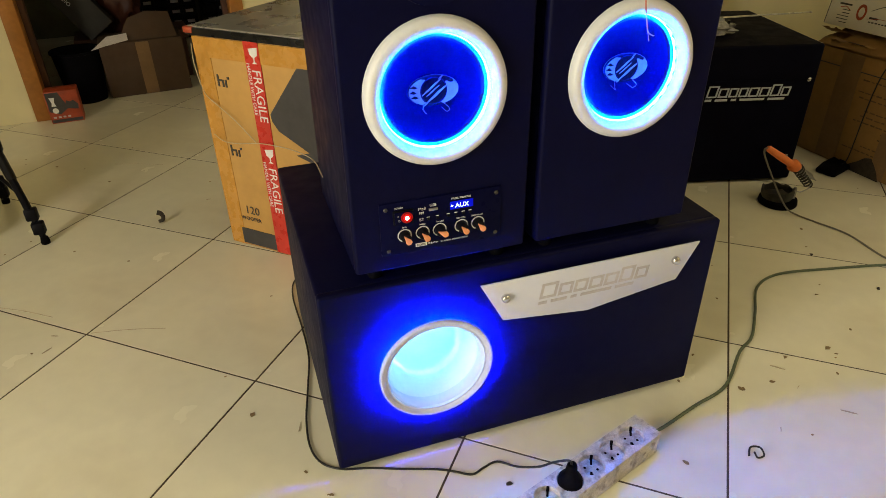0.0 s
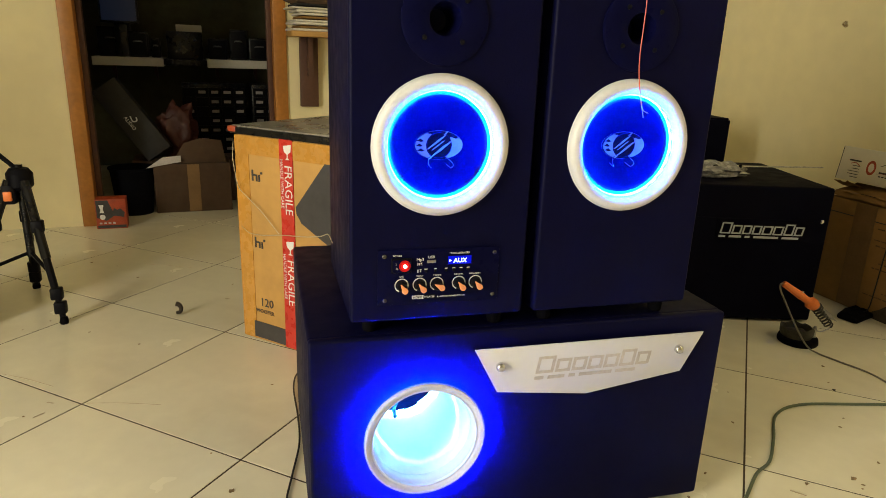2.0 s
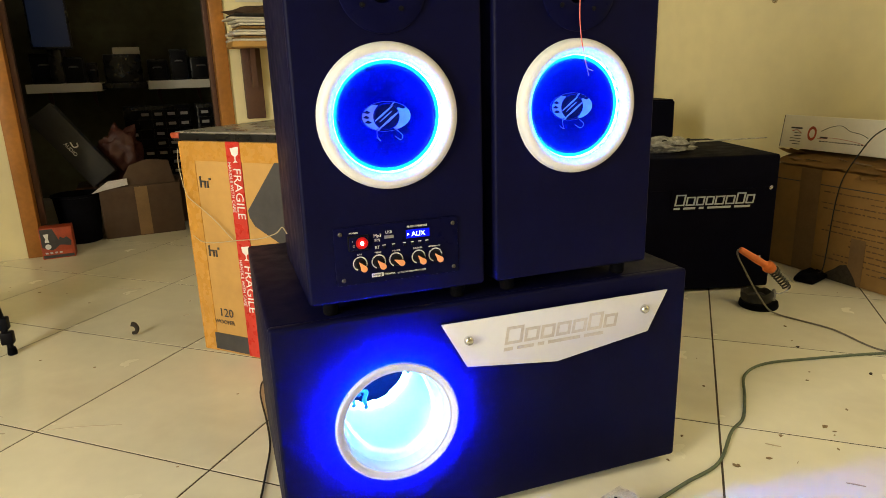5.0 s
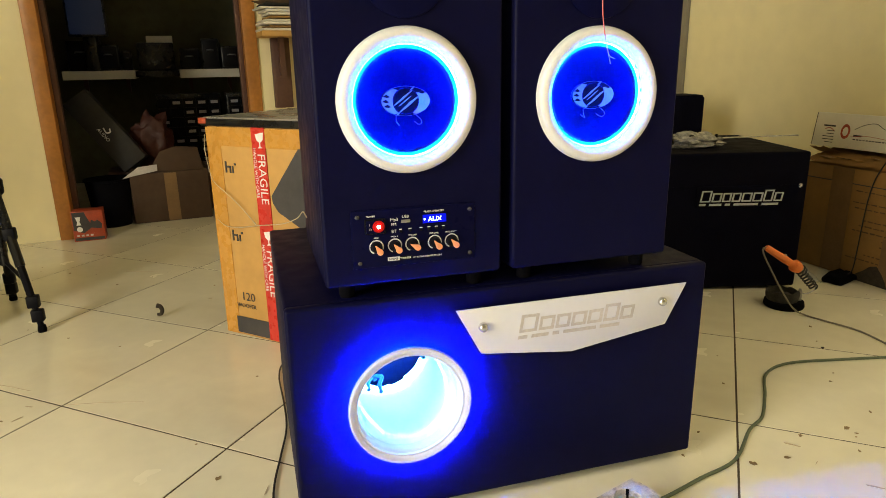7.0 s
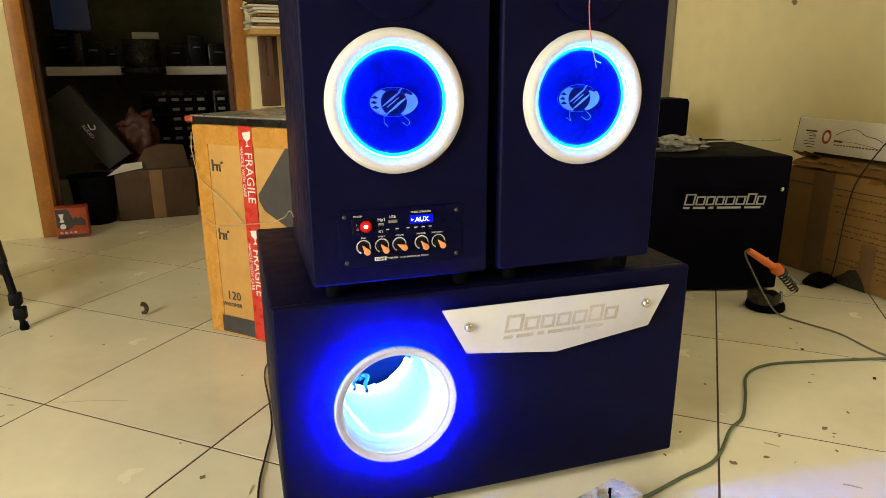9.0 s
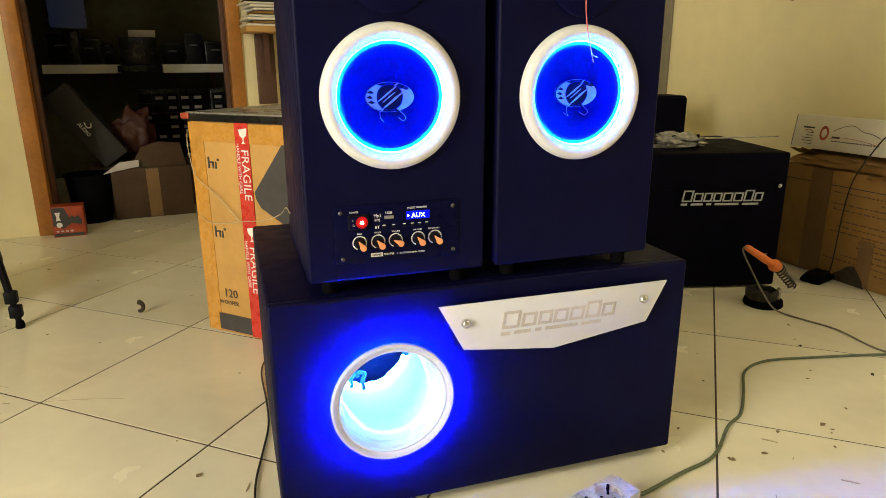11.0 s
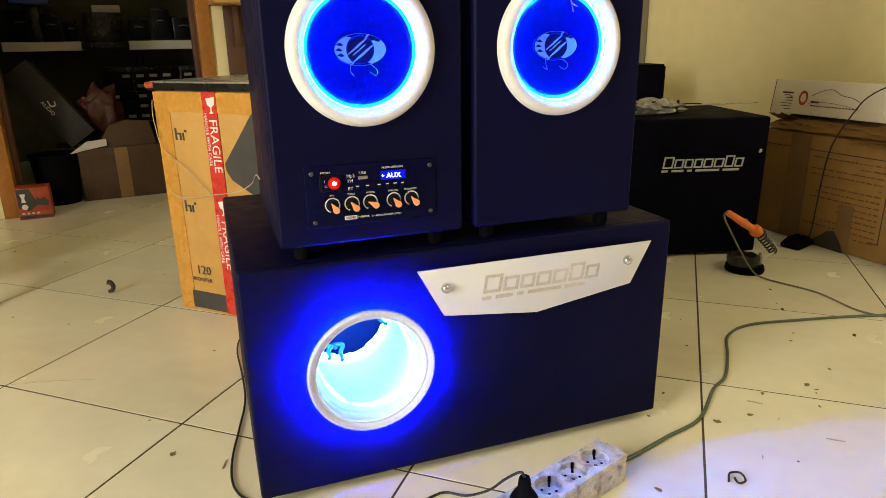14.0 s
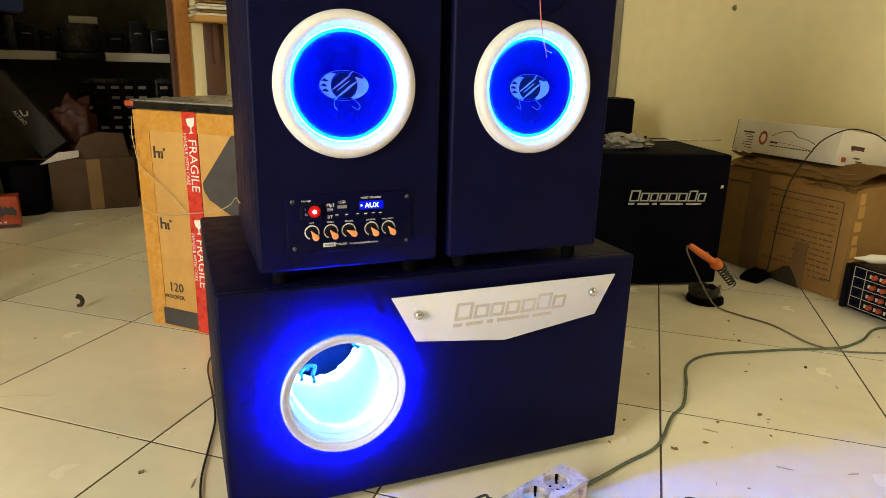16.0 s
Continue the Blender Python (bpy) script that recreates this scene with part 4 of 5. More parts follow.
lead = thing("black_lead", pose(0, 0, 0), "thin black lead hanging over a carton", "cable")
part("sheath", tube([(1.640, 0.63, 0.014), (1.655, 0.625, 0.03), (1.658, 0.622, 0.09), (1.660, 0.620, 0.17), (1.658, 0.612, 0.25), (1.660, 0.599, 0.314), (1.666, 0.565, 0.385), (1.672, 0.53, 0.439), (1.69, 0.478, 0.474), (1.70, 0.43, 0.476), (1.71, 0.37, 0.452), (1.74, 0.30, 0.36), (1.76, 0.26, 0.24), (1.76, 0.25, 0.14)], 0.0018, 7), "black_cable", lead)


# ---- soldering iron in its stand ----
def soldering_iron():
    t = thing("soldering_stand", pose(1.31, 0.519, 0, 0, 0, -15), "round dark soldering stand with a spring holder on the floor", "soldering stand")
    part("base", disc([(0.048, 0), (0.05, 0.004), (0.048, 0.016), (0.045, 0.018)], (0, 0, 0), "z", 36), "rubber", t)
    tin = lathe([(0.037, 0.018), (0.040, 0.030), (0.041, 0.042), (0.0395, 0.042), (0.038, 0.030), (0.034, 0.02), (1e-7, 0.02)], (-0.006, 0, 0), "z", 40)
    for v in tin.verts:
        if v.co.z > 0.025:
            k = noise.noise(v.co * 45)
            v.co += Vector((0.06 * v.co.x * k, 0.06 * v.co.y * k, 0.014 * noise.noise(Vector((v.co.x * 40, v.co.y * 40, 3.0)))))
    part("tin", tin, "soot", t, "sooty crumpled tin cup")
    part("sponge", box(-0.032, 0.018, -0.02, 0.02, 0.02, 0.033, 0.004), "soot", t, "grubby cleaning sponge")
    part("post", disc([(0.006, 0.016), (0.006, 0.042), (0.003, 0.05)], (0.034, -0.01, 0), "z", 14), "steel", t)
    # the spring holder: a coil along the iron's line
    a, b = Vector((0.028, 0, 0.105)), Vector((0.077, 0, 0.048))
    d = (b - a).normalized()
    s, u = d.orthogonal().normalized(), d.cross(d.orthogonal().normalized())
    coil = [a + (b - a) * (i / 80) + (0.0135 - 0.004 * i / 80) * (s * math.cos(i * 0.62) + u * math.sin(i * 0.62)) for i in range(81)]
    part("spring", tube(coil, 0.0021, 6, 0), "dark_steel", t, "coiled steel holder")
    part("arm", tube([(0.034, -0.01, 0.04), (0.05, -0.012, 0.036), (0.075, -0.006, 0.044), (0.08, 0.0, 0.052)], 0.0018, 6), "steel", t)
    iron = thing("soldering_iron", pose(1.31, 0.519, 0, 0, 0, -15), "orange-handled soldering iron resting in its spring holder", "soldering iron")
    p0, p1 = Vector((-0.066, 0, 0.163)), Vector((0.03, 0, 0.102))
    d = (p1 - p0).normalized()
    turn = d.to_track_quat("Z", "Y").to_matrix().to_4x4()
    ln = (p1 - p0).length
    m = Matrix.Translation(p0) @ turn
    part("handle", moved(disc([(0.006, 0), (0.0085, 0.004), (0.0092, 0.03), (0.0105, 0.06), (0.0095, 0.078), (0.0105, 0.088), (0.0165, 0.094), (0.0165, 0.103), (0.013, ln)], axis="z", seg=24), m), "orange", iron, "orange plastic handle")
    part("barrel", moved(disc([(0.0085, ln), (0.0085, ln + 0.05), (0.003, ln + 0.062), (0.001, ln + 0.075)], axis="z", seg=18), m), "steel", iron, "dark steel barrel")
    part("clip", moved(disc([(0.0035, 0), (0.0035, 0.006)], (0, -0.0, 0), "z", 12), pose(-0.012, -0.002, 0.139)), "chrome", iron, "small bright button")
    part("lead", tube([(-0.065, 0, 0.163), (-0.073, -0.001, 0.160), (-0.072, -0.004, 0.145), (-0.058, -0.02, 0.11), (-0.035, -0.04, 0.06), (-0.01, -0.062, 0.016), (0.012, -0.08, 0.004), (0.04, -0.12, 0.003), (0.085, -0.19, 0.003), (0.105, -0.30, 0.003), (0.15, -0.345, 0.003), (0.21, -0.36, 0.003), (0.33, -0.37, 0.003), (0.5, -0.36, 0.003)], 0.0023, 8), "grey_cable", iron, "grey iron lead")


soldering_iron()


# ---- power strip and cables on the floor ----
def power_strip():
    ang = math.degrees(math.atan2(0.053, 0.157))
    t = thing("power_strip", pose(0.445, -0.1075, 0, 0, 0, ang), "dirty white five-way socket strip on the floor", "power strip")
    H, HALF = 0.044, 0.0255
    part("body", box(-0.225, 0.04, -HALF, HALF, 0, H - 0.0095, 0.003, 2), "socket", t)
    # lid with five round wells
    xs = [0.0 - 0.0465 * k for k in range(5)]
    edges = [0.04] + [(p + q) / 2 for p, q in zip(xs, xs[1:])] + [-0.225]
    for k, x in enumerate(xs):
        piece = holed(edges[k + 1], edges[k], -HALF, HALF, [(x, 0.0, 0.0198)], 0, 0.0105)
        piece.transform(pose(0, 0, 0, 90, 0, 0))
        for v in piece.verts:
            v.co = Vector((v.co.x, -v.co.y, H + v.co.z - 0.0105))
        bmesh.ops.delete(piece, geom=[v for v in piece.verts if v.co.z < H - 0.003], context="VERTS")
        part("socket_plate", piece, "socket", t)
    side = box(-0.225, 0.04, -HALF, HALF, H - 0.0105, H, 0.0022, 2)
    bmesh.ops.delete(side, geom=[f for f in side.faces if abs(f.normal.z) > 0.99], context="FACES")
    part("rim", side, "socket", t)
    for k, x in enumerate(xs):
        w = part("socket_well", lathe([(0.0199, H - 0.0003), (0.0192, H - 0.001), (0.0185, H - 0.0092), (1e-7, H - 0.0092)], (x, 0, 0), "z", 36), "socket", t, "round socket well")
        for s in (-1, 1):
            clip_bar = box(-0.0021, 0.0021, 0.0165, 0.0188, H - 0.0092, H - 0.0002)
            box(-0.0017, 0.0017, 0.0070, 0.0165, H - 0.0092, H - 0.0076, bm=clip_bar)
            clip_bar.transform(pose(x, 0, 0, 0, 0, -47 if s > 0 else 133))
            part("contact", clip_bar, "rubber", w, "dark spring contact")
            hole = disc([(0.0021, H - 0.0091), (0.0021, H - 0.0089)], (s * 0.0095, 0, 0), "z", 12)
            part("pin_hole", moved(hole, pose(x, 0, 0, 0, 0, -47)), "rubber", w)
    part("gland", tube([(0.038, 0.006, 0.02), (0.06, 0.012, 0.016)], 0.0052, 10, 2), "green_cable", t)
    plug = thing("black_plug", pose(0.445, -0.1075, 0, 0, 0, ang), "black moulded plug pushed into a socket strip", "plug")
    x = xs[3]
    part("body", disc([(0.0178, H - 0.0088), (0.0178, H + 0.004), (0.015, H + 0.009), (0.009, H + 0.018), (0.0078, H + 0.03), (0.0065, H + 0.034)], (x, 0, 0), "z", 30), "rubber", plug)
    inv = pose(0.445, -0.1075, 0, 0, 0, ang).inverted()
    pts = [Vector((x, 0, H + 0.033)), Vector((x - 0.004, 0.004, H + 0.041))]
    ground = [(0.297, -0.128, 0.062), (0.284, -0.107, 0.034), (0.264, -0.076, 0.008), (0.241, -0.053, 0.003), (0.218, -0.056, 0.003), (0.195, -0.063, 0.003), (0.172, -0.050, 0.003), (0.147, -0.036, 0.003), (0.093, -0.016, 0.003), (0.047, 0.002, 0.003), (0.004, 0.015, 0.003), (-0.024, 0.038, 0.003), (-0.036, 0.078, 0.003), (-0.033, 0.139, 0.003), (-0.019, 0.216, 0.003), (-0.004, 0.305, 0.003), (-0.003, 0.401, 0.003), (-0.006, 0.520, 0.003), (0.010, 0.585, 0.003), (0.060, 0.600, 0.003)]
    part("lead", tube(pts + [inv @ Vector(p) for p in ground], 0.0018, 8), "black_cable", plug, "black lead running round the subwoofer")


power_strip()
green = thing("extension_cable", pose(0, 0, 0), "grey-green extension cable winding over the floor tiles", "cable")
part("sheath", tube([(0.497, -0.088, 0.017), (0.523, -0.082, 0.006), (0.61, -0.055, 0.0035), (0.694, -0.031, 0.0035), (0.782, 0.037, 0.0035), (0.835, 0.066, 0.0035), (0.90, 0.131, 0.0035), (0.968, 0.203, 0.0035), (1.05, 0.229, 0.0035), (1.17, 0.208, 0.0035), (1.285, 0.182, 0.0035), (1.375, 0.158, 0.0035), (1.47, 0.17, 0.0035), (1.61, 0.21, 0.0035), (1.80, 0.10, 0.0035), (2.0, -0.1, 0.0035)], 0.0030, 8), "green_cable", green)


# ---- tripod and bag ----
def tripod():
    t = thing("tripod", pose(-0.662, 1.10, 0), "black camera tripod with short legs standing on the floor", "tripod")
    hub = Vector((0, 0, 0.355))
    part("hub", disc([(0.02, 0.33), (0.03, 0.34), (0.031, 0.372), (0.022, 0.385), (0.012, 0.388)], axis="z", seg=20), "knob", t)
    part("column", disc([(0.010, 0.15), (0.010, 0.395)], axis="z", seg=14), "black_gloss", t)
    part("collar", box(-0.04, -0.008, -0.028, 0.01, 0.295, 0.345, 0.006), "knob", t)
    part("pan_handle", tube([(0.0, 0, 0.378), (-0.04, -0.01, 0.425), (-0.11, -0.03, 0.50)], 0.006, 8), "knob", t)
    part("badge", box(-0.034, -0.014, -0.034, -0.026, 0.305, 0.33, 0.003), "orange", t, "small amber badge")
    for k, foot in enumerate(((0.094, -0.125), (-0.055, 0.17), (-0.15, -0.08))):
        f = Vector((*foot, 0.006))
        top = hub + Vector((*foot, 0)).normalized() * 0.026
        leg = part("leg", tube([top, top + (f - top) * 0.55], 0.0115, 10, 2), "black_gloss", t, "black telescopic leg")
        part("section", tube([top + (f - top) * 0.5, top + (f - top) * 0.8], 0.0092, 10, 2), "knob", leg)
        part("section", tube([top + (f - top) * 0.75, f], 0.0072, 10, 2), "knob", leg)
        for s in (0.32, 0.80, 0.90):
            c = top + (f - top) * s
            part("clamp", box(c.x - 0.013, c.x + 0.015, c.y - 0.012, c.y + 0.012, c.z - 0.016, c.z + 0.016, 0.004), "knob", leg)
        part("rubber_foot", disc([(0.010, 0), (0.011, 0.006), (0.009, 0.018)], (f.x, f.y, 0), "z", 14), "rubber", leg)
        part("brace", tube([(0, 0, 0.16), top + (f - top) * 0.66], 0.005, 6, 2), "knob", t)


tripod()
bag = thing("black_bag", pose(-0.86, 1.02, 0, 0, 0, 12), "slumped black nylon bag standing on the floor", "bag")
b = box(-0.14, 0.10, -0.09, 0.09, 0, 0.36, 0.03, 3)
bmesh.ops.subdivide_edges(b, edges=list(b.edges), cuts=2, use_grid_fill=True)
for v in b.verts:
    k = v.co.z / 0.36
    n = noise.noise(v.co * 9)
    v.co = Vector((v.co.x * (1.05 - 0.35 * k) + 0.012 * n, v.co.y * (1.05 - 0.3 * k) + 0.012 * n, max(0, v.co.z + 0.01 * n)))
part("body", b, "cloth", bag)
part("strap", tube([(-0.09, -0.05, 0.33), (-0.05, -0.06, 0.42), (0.03, -0.05, 0.40), (0.05, -0.05, 0.33)], 0.008, 6), "cloth", bag)


# ---- on the dark speaker box ----
film_bag = thing("plastic_bag", BZ @ pose(-0.29, 0.14, BZH), "crumpled clear plastic bag of dark screws on a black box", "plastic bag")
b = bmesh.new()
bmesh.ops.create_icosphere(b, subdivisions=4, radius=1)
for v in b.verts:
    n = noise.noise(v.co * 2.3) * 0.35 + noise.noise(v.co * 6) * 0.22
    v.co = Vector((v.co.x * 0.085 * (1 + n), v.co.y * 0.045 * (1 + n), max(0.0, v.co.z * 0.026 * (1 + n) + 0.016)))
part("film", b, "plastic_film", film_bag, smooth=60)
b = None
rng = random.Random(8)
for k in range(26):
    x, y = rng.uniform(-0.075, 0.075), rng.uniform(-0.045, 0.03)
    b = box(x, x + rng.uniform(0.006, 0.014), y, y + 0.006, 0.012, 0.012 + rng.uniform(0.008, 0.026), 0.001, 1, b)
tagged(part("screws", b, "black_gloss", film_bag, "dark screws"), kind="stuff")
strip = thing("wood_strip", BZ @ pose(-0.17, 0.33, BZH, 0, 0, 8), "thin pale wooden strip lying across a black box", "strip")
part("lath", box(-0.12, 0.33, -0.004, 0.004, 0, 0.004, 0.001), "socket", strip)


# ---- store room beyond the doorway ----
def store(u, v, z=0.0, turn=0.0):
    return ROOM_M @ pose(u, v, z, 0, 0, turn)


red = thing("red_carton", store(-0.510, 2.0, 0, 0) @ Matrix.Diagonal((0.92, 0.92, 0.92, 1)), "small red and black printed carton on the floor by the door", "carton")
part("body", box(0, 0.118, 0, 0.08, 0, 0.128, 0.002), "red_card", red)
part("dark_print", prism([(0.004, 0.05), (0.04, 0.035), (0.075, 0.06), (0.062, 0.09), (0.05, 0.124), (0.004, 0.124)], -0.001, 0.001), "black_print", red)
part("white_mark", prism([(0.014, 0.105), (0.034, 0.105), (0.029, 0.085), (0.033, 0.07), (0.016, 0.07), (0.02, 0.085)], -0.0016, 0), "white_print", red)
part("white_mark", disc([(0.011, 0), (0.011, -0.0015)], (0.026, 0, 0.052), "y", 16), "white_print", red)
part("dark_print", prism([(0.062, 0.058), (0.108, 0.05), (0.112, 0.07), (0.096, 0.088), (0.085, 0.082), (0.072, 0.09)], -0.0012, 0.001), "black_print", red)
part("dark_print", box(0.004, 0.114, -0.0009, 0.001, 0.004, 0.016), "black_print", red)
for k in range(4):
    part("white_mark", box(0.012 + 0.017 * k, 0.022 + 0.017 * k, -0.0022, 0, 0.022, 0.029), "print_grey", red)
part("red_band", box(0.006, 0.11, -0.0015, 0.001, 0.018, 0.034), "red_card", red)

# The carton's dark colour holds the shade of the doorway.
brown = thing("open_carton", store(-0.305, 2.23, 0, 1), "brown open carton in the doorway, darkened in colour for shade", "carton")
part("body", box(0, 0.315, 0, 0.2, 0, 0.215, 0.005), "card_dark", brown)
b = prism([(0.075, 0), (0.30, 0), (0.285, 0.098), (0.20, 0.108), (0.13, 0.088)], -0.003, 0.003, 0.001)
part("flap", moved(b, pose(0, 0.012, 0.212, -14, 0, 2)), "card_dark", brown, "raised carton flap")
part("packing_slip", moved(prism([(-0.03, -0.02), (0.02, -0.008), (0.113, 0.007), (0.113, 0.034), (0.04, 0.028)], -0.0015, 0), pose(0, -0.004, 0.215, -10, 0, 0)), "print_grey", brown, "white packing slip")
part("old_tape", box(0.135, 0.185, -0.0012, 0.001, 0.003, 0.21), "tape_old", brown)

bucket = thing("black_bucket", store(-0.39, 2.27), "black plastic bucket on the store room floor", "bucket")
part("shell", lathe([(1e-7, 0.004), (0.07, 0.0), (0.088, 0.19), (0.094, 0.192), (0.094, 0.2), (0.086, 0.2), (0.068, 0.01), (1e-7, 0.01)], axis="z", seg=36), "rubber", bucket)

lean = thing("leaning_carton", store(-0.328, 2.37, 0.205, 0) @ pose(0, 0, 0, -8, -35, 0), "dark grey carton leaning askew over a bucket", "carton")
part("body", box(0, 0.115, 0, 0.10, 0, 0.36, 0.003), "grey_card", lean)
mark = tube([(0.062, -0.001, 0.195), (0.058, -0.001, 0.172), (0.072, -0.001, 0.165), (0.08, -0.001, 0.178)], 0.003, 6)
part("white_mark", mark, "white_print", lean, "white curved mark")
part("lettering", moved(moved(words("AUDIO", 0.021, 0.0003), pose(0, 0, 0, 0, 90, 0)), (0.036, -0.0015, 0.205)), "white_print", lean, smooth=0)
redbag = thing("red_bag", store(-0.205, 2.52, 0.20), "red crumpled bag behind a carton, darkened in colour for shade", "bag")
b = bmesh.new()
bmesh.ops.create_icosphere(b, subdivisions=4, radius=1)
for v in b.verts:
    n = noise.noise(v.co * 2) * 0.3 + noise.noise(v.co * 6) * 0.14 + abs(noise.noise(v.co * 3.3)) * 0.35 - 0.1
    v.co = Vector((v.co.x * 0.09 * (1 + n), v.co.y * 0.06 * (1 + n), v.co.z * 0.12 * (1 + n) + 0.12))
part("body", b, "red_bag", redbag, smooth=60)
part("tag", moved(box(-0.03, 0.03, -0.002, 0, 0, 0.016), pose(0.055, -0.075, 0.05, 0, -30, 0)), "paper", redbag, "pale tag")
stand = thing("low_bench", store(-0.2, 2.52), "dark low bench hidden behind cartons", "bench")
part("top", box(-0.2, 0.25, -0.1, 0.1, 0.17, 0.2, 0.003), "brown_paint", stand)
for x in (-0.18, 0.22):
    part("leg", box(x - 0.015, x + 0.015, -0.08, 0.08, 0, 0.17), "brown_paint", stand)


def drawer_cabinet(u, cols, name_label, seed):
    t = thing("drawer_cabinet", store(u, 3.20), name_label, "drawer cabinet", "small-parts drawer cabinets")
    pw, ph = 0.0665, 0.0525
    w, rows = cols * pw + 0.012, 9
    part("case", box(0, w, 0.006, 0.16, 0, rows * ph + 0.03, 0.003), "black_gloss", t)
    rng = random.Random(seed)
    for r in range(rows):
        for c in range(cols):
            x, z = 0.006 + c * pw, 0.012 + r * ph
            d = part("drawer", box(x + 0.002, x + pw - 0.002, -0.012, 0.03, z + 0.002, z + ph - 0.003, 0.002, 1), "knob", t)
            if rng.random() < 0.78:
                part("label_slip", box(x + 0.014, x + pw - 0.014, -0.0145, -0.0115, z + 0.018, z + 0.034, 0.001, 1), "print_grey", d, "pale label slip")


drawer_cabinet(-0.185, 5, "black small-parts drawer cabinet with pale labels, on the floor", 3)
drawer_cabinet(0.19, 4, "black small-parts drawer cabinet with few labels, on the floor", 5)

for u0, u1 in ((-0.60, -0.262), (-0.042, 0.30)):
    s = thing("wall_shelf", store(0, 3.1), "pale painted shelf board in the dark store room", "shelf", "store room shelves")
    part("board", box(u0, u1, 0, 0.45, 0.592, 0.636, 0.002), "paper", s)
    for x in (u0 + 0.06, u1 - 0.06):
        part("bracket", prism([(x - 0.01, 0.592), (x + 0.01, 0.592), (x + 0.01, 0.50), (x - 0.01, 0.55)], 0.40, 0.448), "brown_paint", s)
rng = random.Random(12)
for u, w, hgt in ((-0.57, 0.13, 0.15), (-0.43, 0.10, 0.13), (-0.32, 0.05, 0.10), (-0.035, 0.10, 0.11), (0.08, 0.09, 0.16), (0.18, 0.11, 0.12)):
    t = thing("dark_case", store(u, 3.14, 0.636, rng.uniform(-6, 6)), "dark equipment case on a shelf board", "case", "cases on the shelves")
    part("body", box(0, w, 0, 0.2, 0, hgt, 0.008), "black_gloss", t)
    part("front", box(0.008, w - 0.008, -0.004, 0.002, 0.01, hgt - 0.01, 0.003), "knob", t)
    part("handle", tube([(w * 0.3, -0.004, hgt * 0.6), (w * 0.35, -0.02, hgt * 0.62), (w * 0.65, -0.02, hgt * 0.62), (w * 0.7, -0.004, hgt * 0.6)], 0.004, 6), "steel", t)
pale = thing("pale_carton", store(-0.19, 3.16, 0.775), "small pale carton on dark cases", "carton")
part("body", box(0, 0.13, 0, 0.1, 0, 0.035, 0.003), "paper", pale)
rack = thing("dark_rack", store(-0.26, 3.1), "dark steel rack between shelf boards", "rack")
part("board", box(0, 0.216, 0.01, 0.3, 0.60, 0.63, 0.002), "black_gloss", rack)
part("case", box(0.02, 0.2, 0.03, 0.25, 0.63, 0.775, 0.008), "black_gloss", rack)
screen = thing("blue_screen", store(-0.50, 3.05, 0.80), "dim blue monitor panel in the dark store room", "screen")
part("frame", box(-0.04, 0.14, 0, 0.03, 0, 0.36, 0.006), "black_gloss", screen)
part("stand", box(0.02, 0.08, 0.03, 0.3, -0.16, 0.02, 0.004), "black_gloss", screen)
M["screen"] = mat("dim blue screen", (0.01, 0.02, 0.05), 0.3, vary=0, rough_vary=0, glow=(0.02, 0.06, 0.2), power=0.07)
part("glass", box(-0.03, 0.13, -0.002, 0.002, 0.012, 0.348), "screen", screen, "dim blue screen")

# wall shelf right of the doorway
ws = thing("bracket_shelf", store(0, 0), "small timber wall shelf on a brown bracket", "shelf")
part("board", box(0.245, 0.72, 1.86, 2.063, 0.752, 0.772, 0.002), "card", ws)
part("bracket", box(0.298, 0.372, 2.035, 2.064, 0.475, 0.752, 0.003), "brown_paint", ws, "brown upright bracket")
part("brace", prism([(0.325, 0.752), (0.345, 0.752), (0.345, 0.60), (0.325, 0.60)], 1.99, 2.036), "brown_paint", ws)
rags = thing("stack_of_papers", store(0.33, 1.95, 0.772, 4), "untidy stack of white papers and dark rags on a shelf", "stack")
rng = random.Random(21)
for k in range(9):
    dx, dy = rng.uniform(-0.02, 0.02), rng.uniform(-0.015, 0.015)
    part("sheet" if k != 8 else "rag", box(-0.07 + dx, 0.25 + dx, -0.08 + dy, 0.08 + dy, k * 0.0115, k * 0.0115 + rng.uniform(0.007, 0.011), 0.003, 1), rng.choice(("paper", "paper", "card_old")) if k != 8 else "cloth", rags)
b = bmesh.new()
bmesh.ops.create_icosphere(b, subdivisions=3, radius=1)
for v in b.verts:
    n = noise.noise(v.co * 3) * 0.5
    v.co = Vector((v.co.x * 0.12 * (1 + n) + 0.05, v.co.y * 0.07 * (1 + n), max(0, v.co.z * 0.03 * (1 + n)) + 0.10))
part("rag", b, "card_dark", rags, "dark crumpled rag", 60)
notice = thing("wall_notice", store(0, 0), "pale paper notice hanging on the wall above a shelf", "notice")
part("sheet", box(0.30, 0.46, 2.059, 2.063, 0.93, 1.16), "paper", notice)

# grey door frame in the right wall's far end, and the chipped hole
fr = thing("metal_frame", ROOM_M, "grey metal door frame at the end of the cream wall", "frame")
part("post", box(U1 - 0.02, U1 - 0.001, 1.73, 1.775, 0.0, 2.1, 0.003), "aluminium", fr)
part("post", box(U1 - 0.02, U1 - 0.001, 1.98, 2.025, 0.0, 2.1, 0.003), "aluminium", fr)
part("head", box(U1 - 0.02, U1 - 0.001, 1.775, 1.98, 2.055, 2.1, 0.003), "aluminium", fr)
# White panel added in place of the bright gap between the posts.
part("leaf", box(U1 - 0.012, U1 - 0.002, 1.775, 1.98, 0.01, 2.055, 0.002), "paper", fr, "white panel for the bright gap between the posts")
chip = thing("chipped_hole", ROOM_M, "small chipped hole with a screw in the wall plaster", "hole")
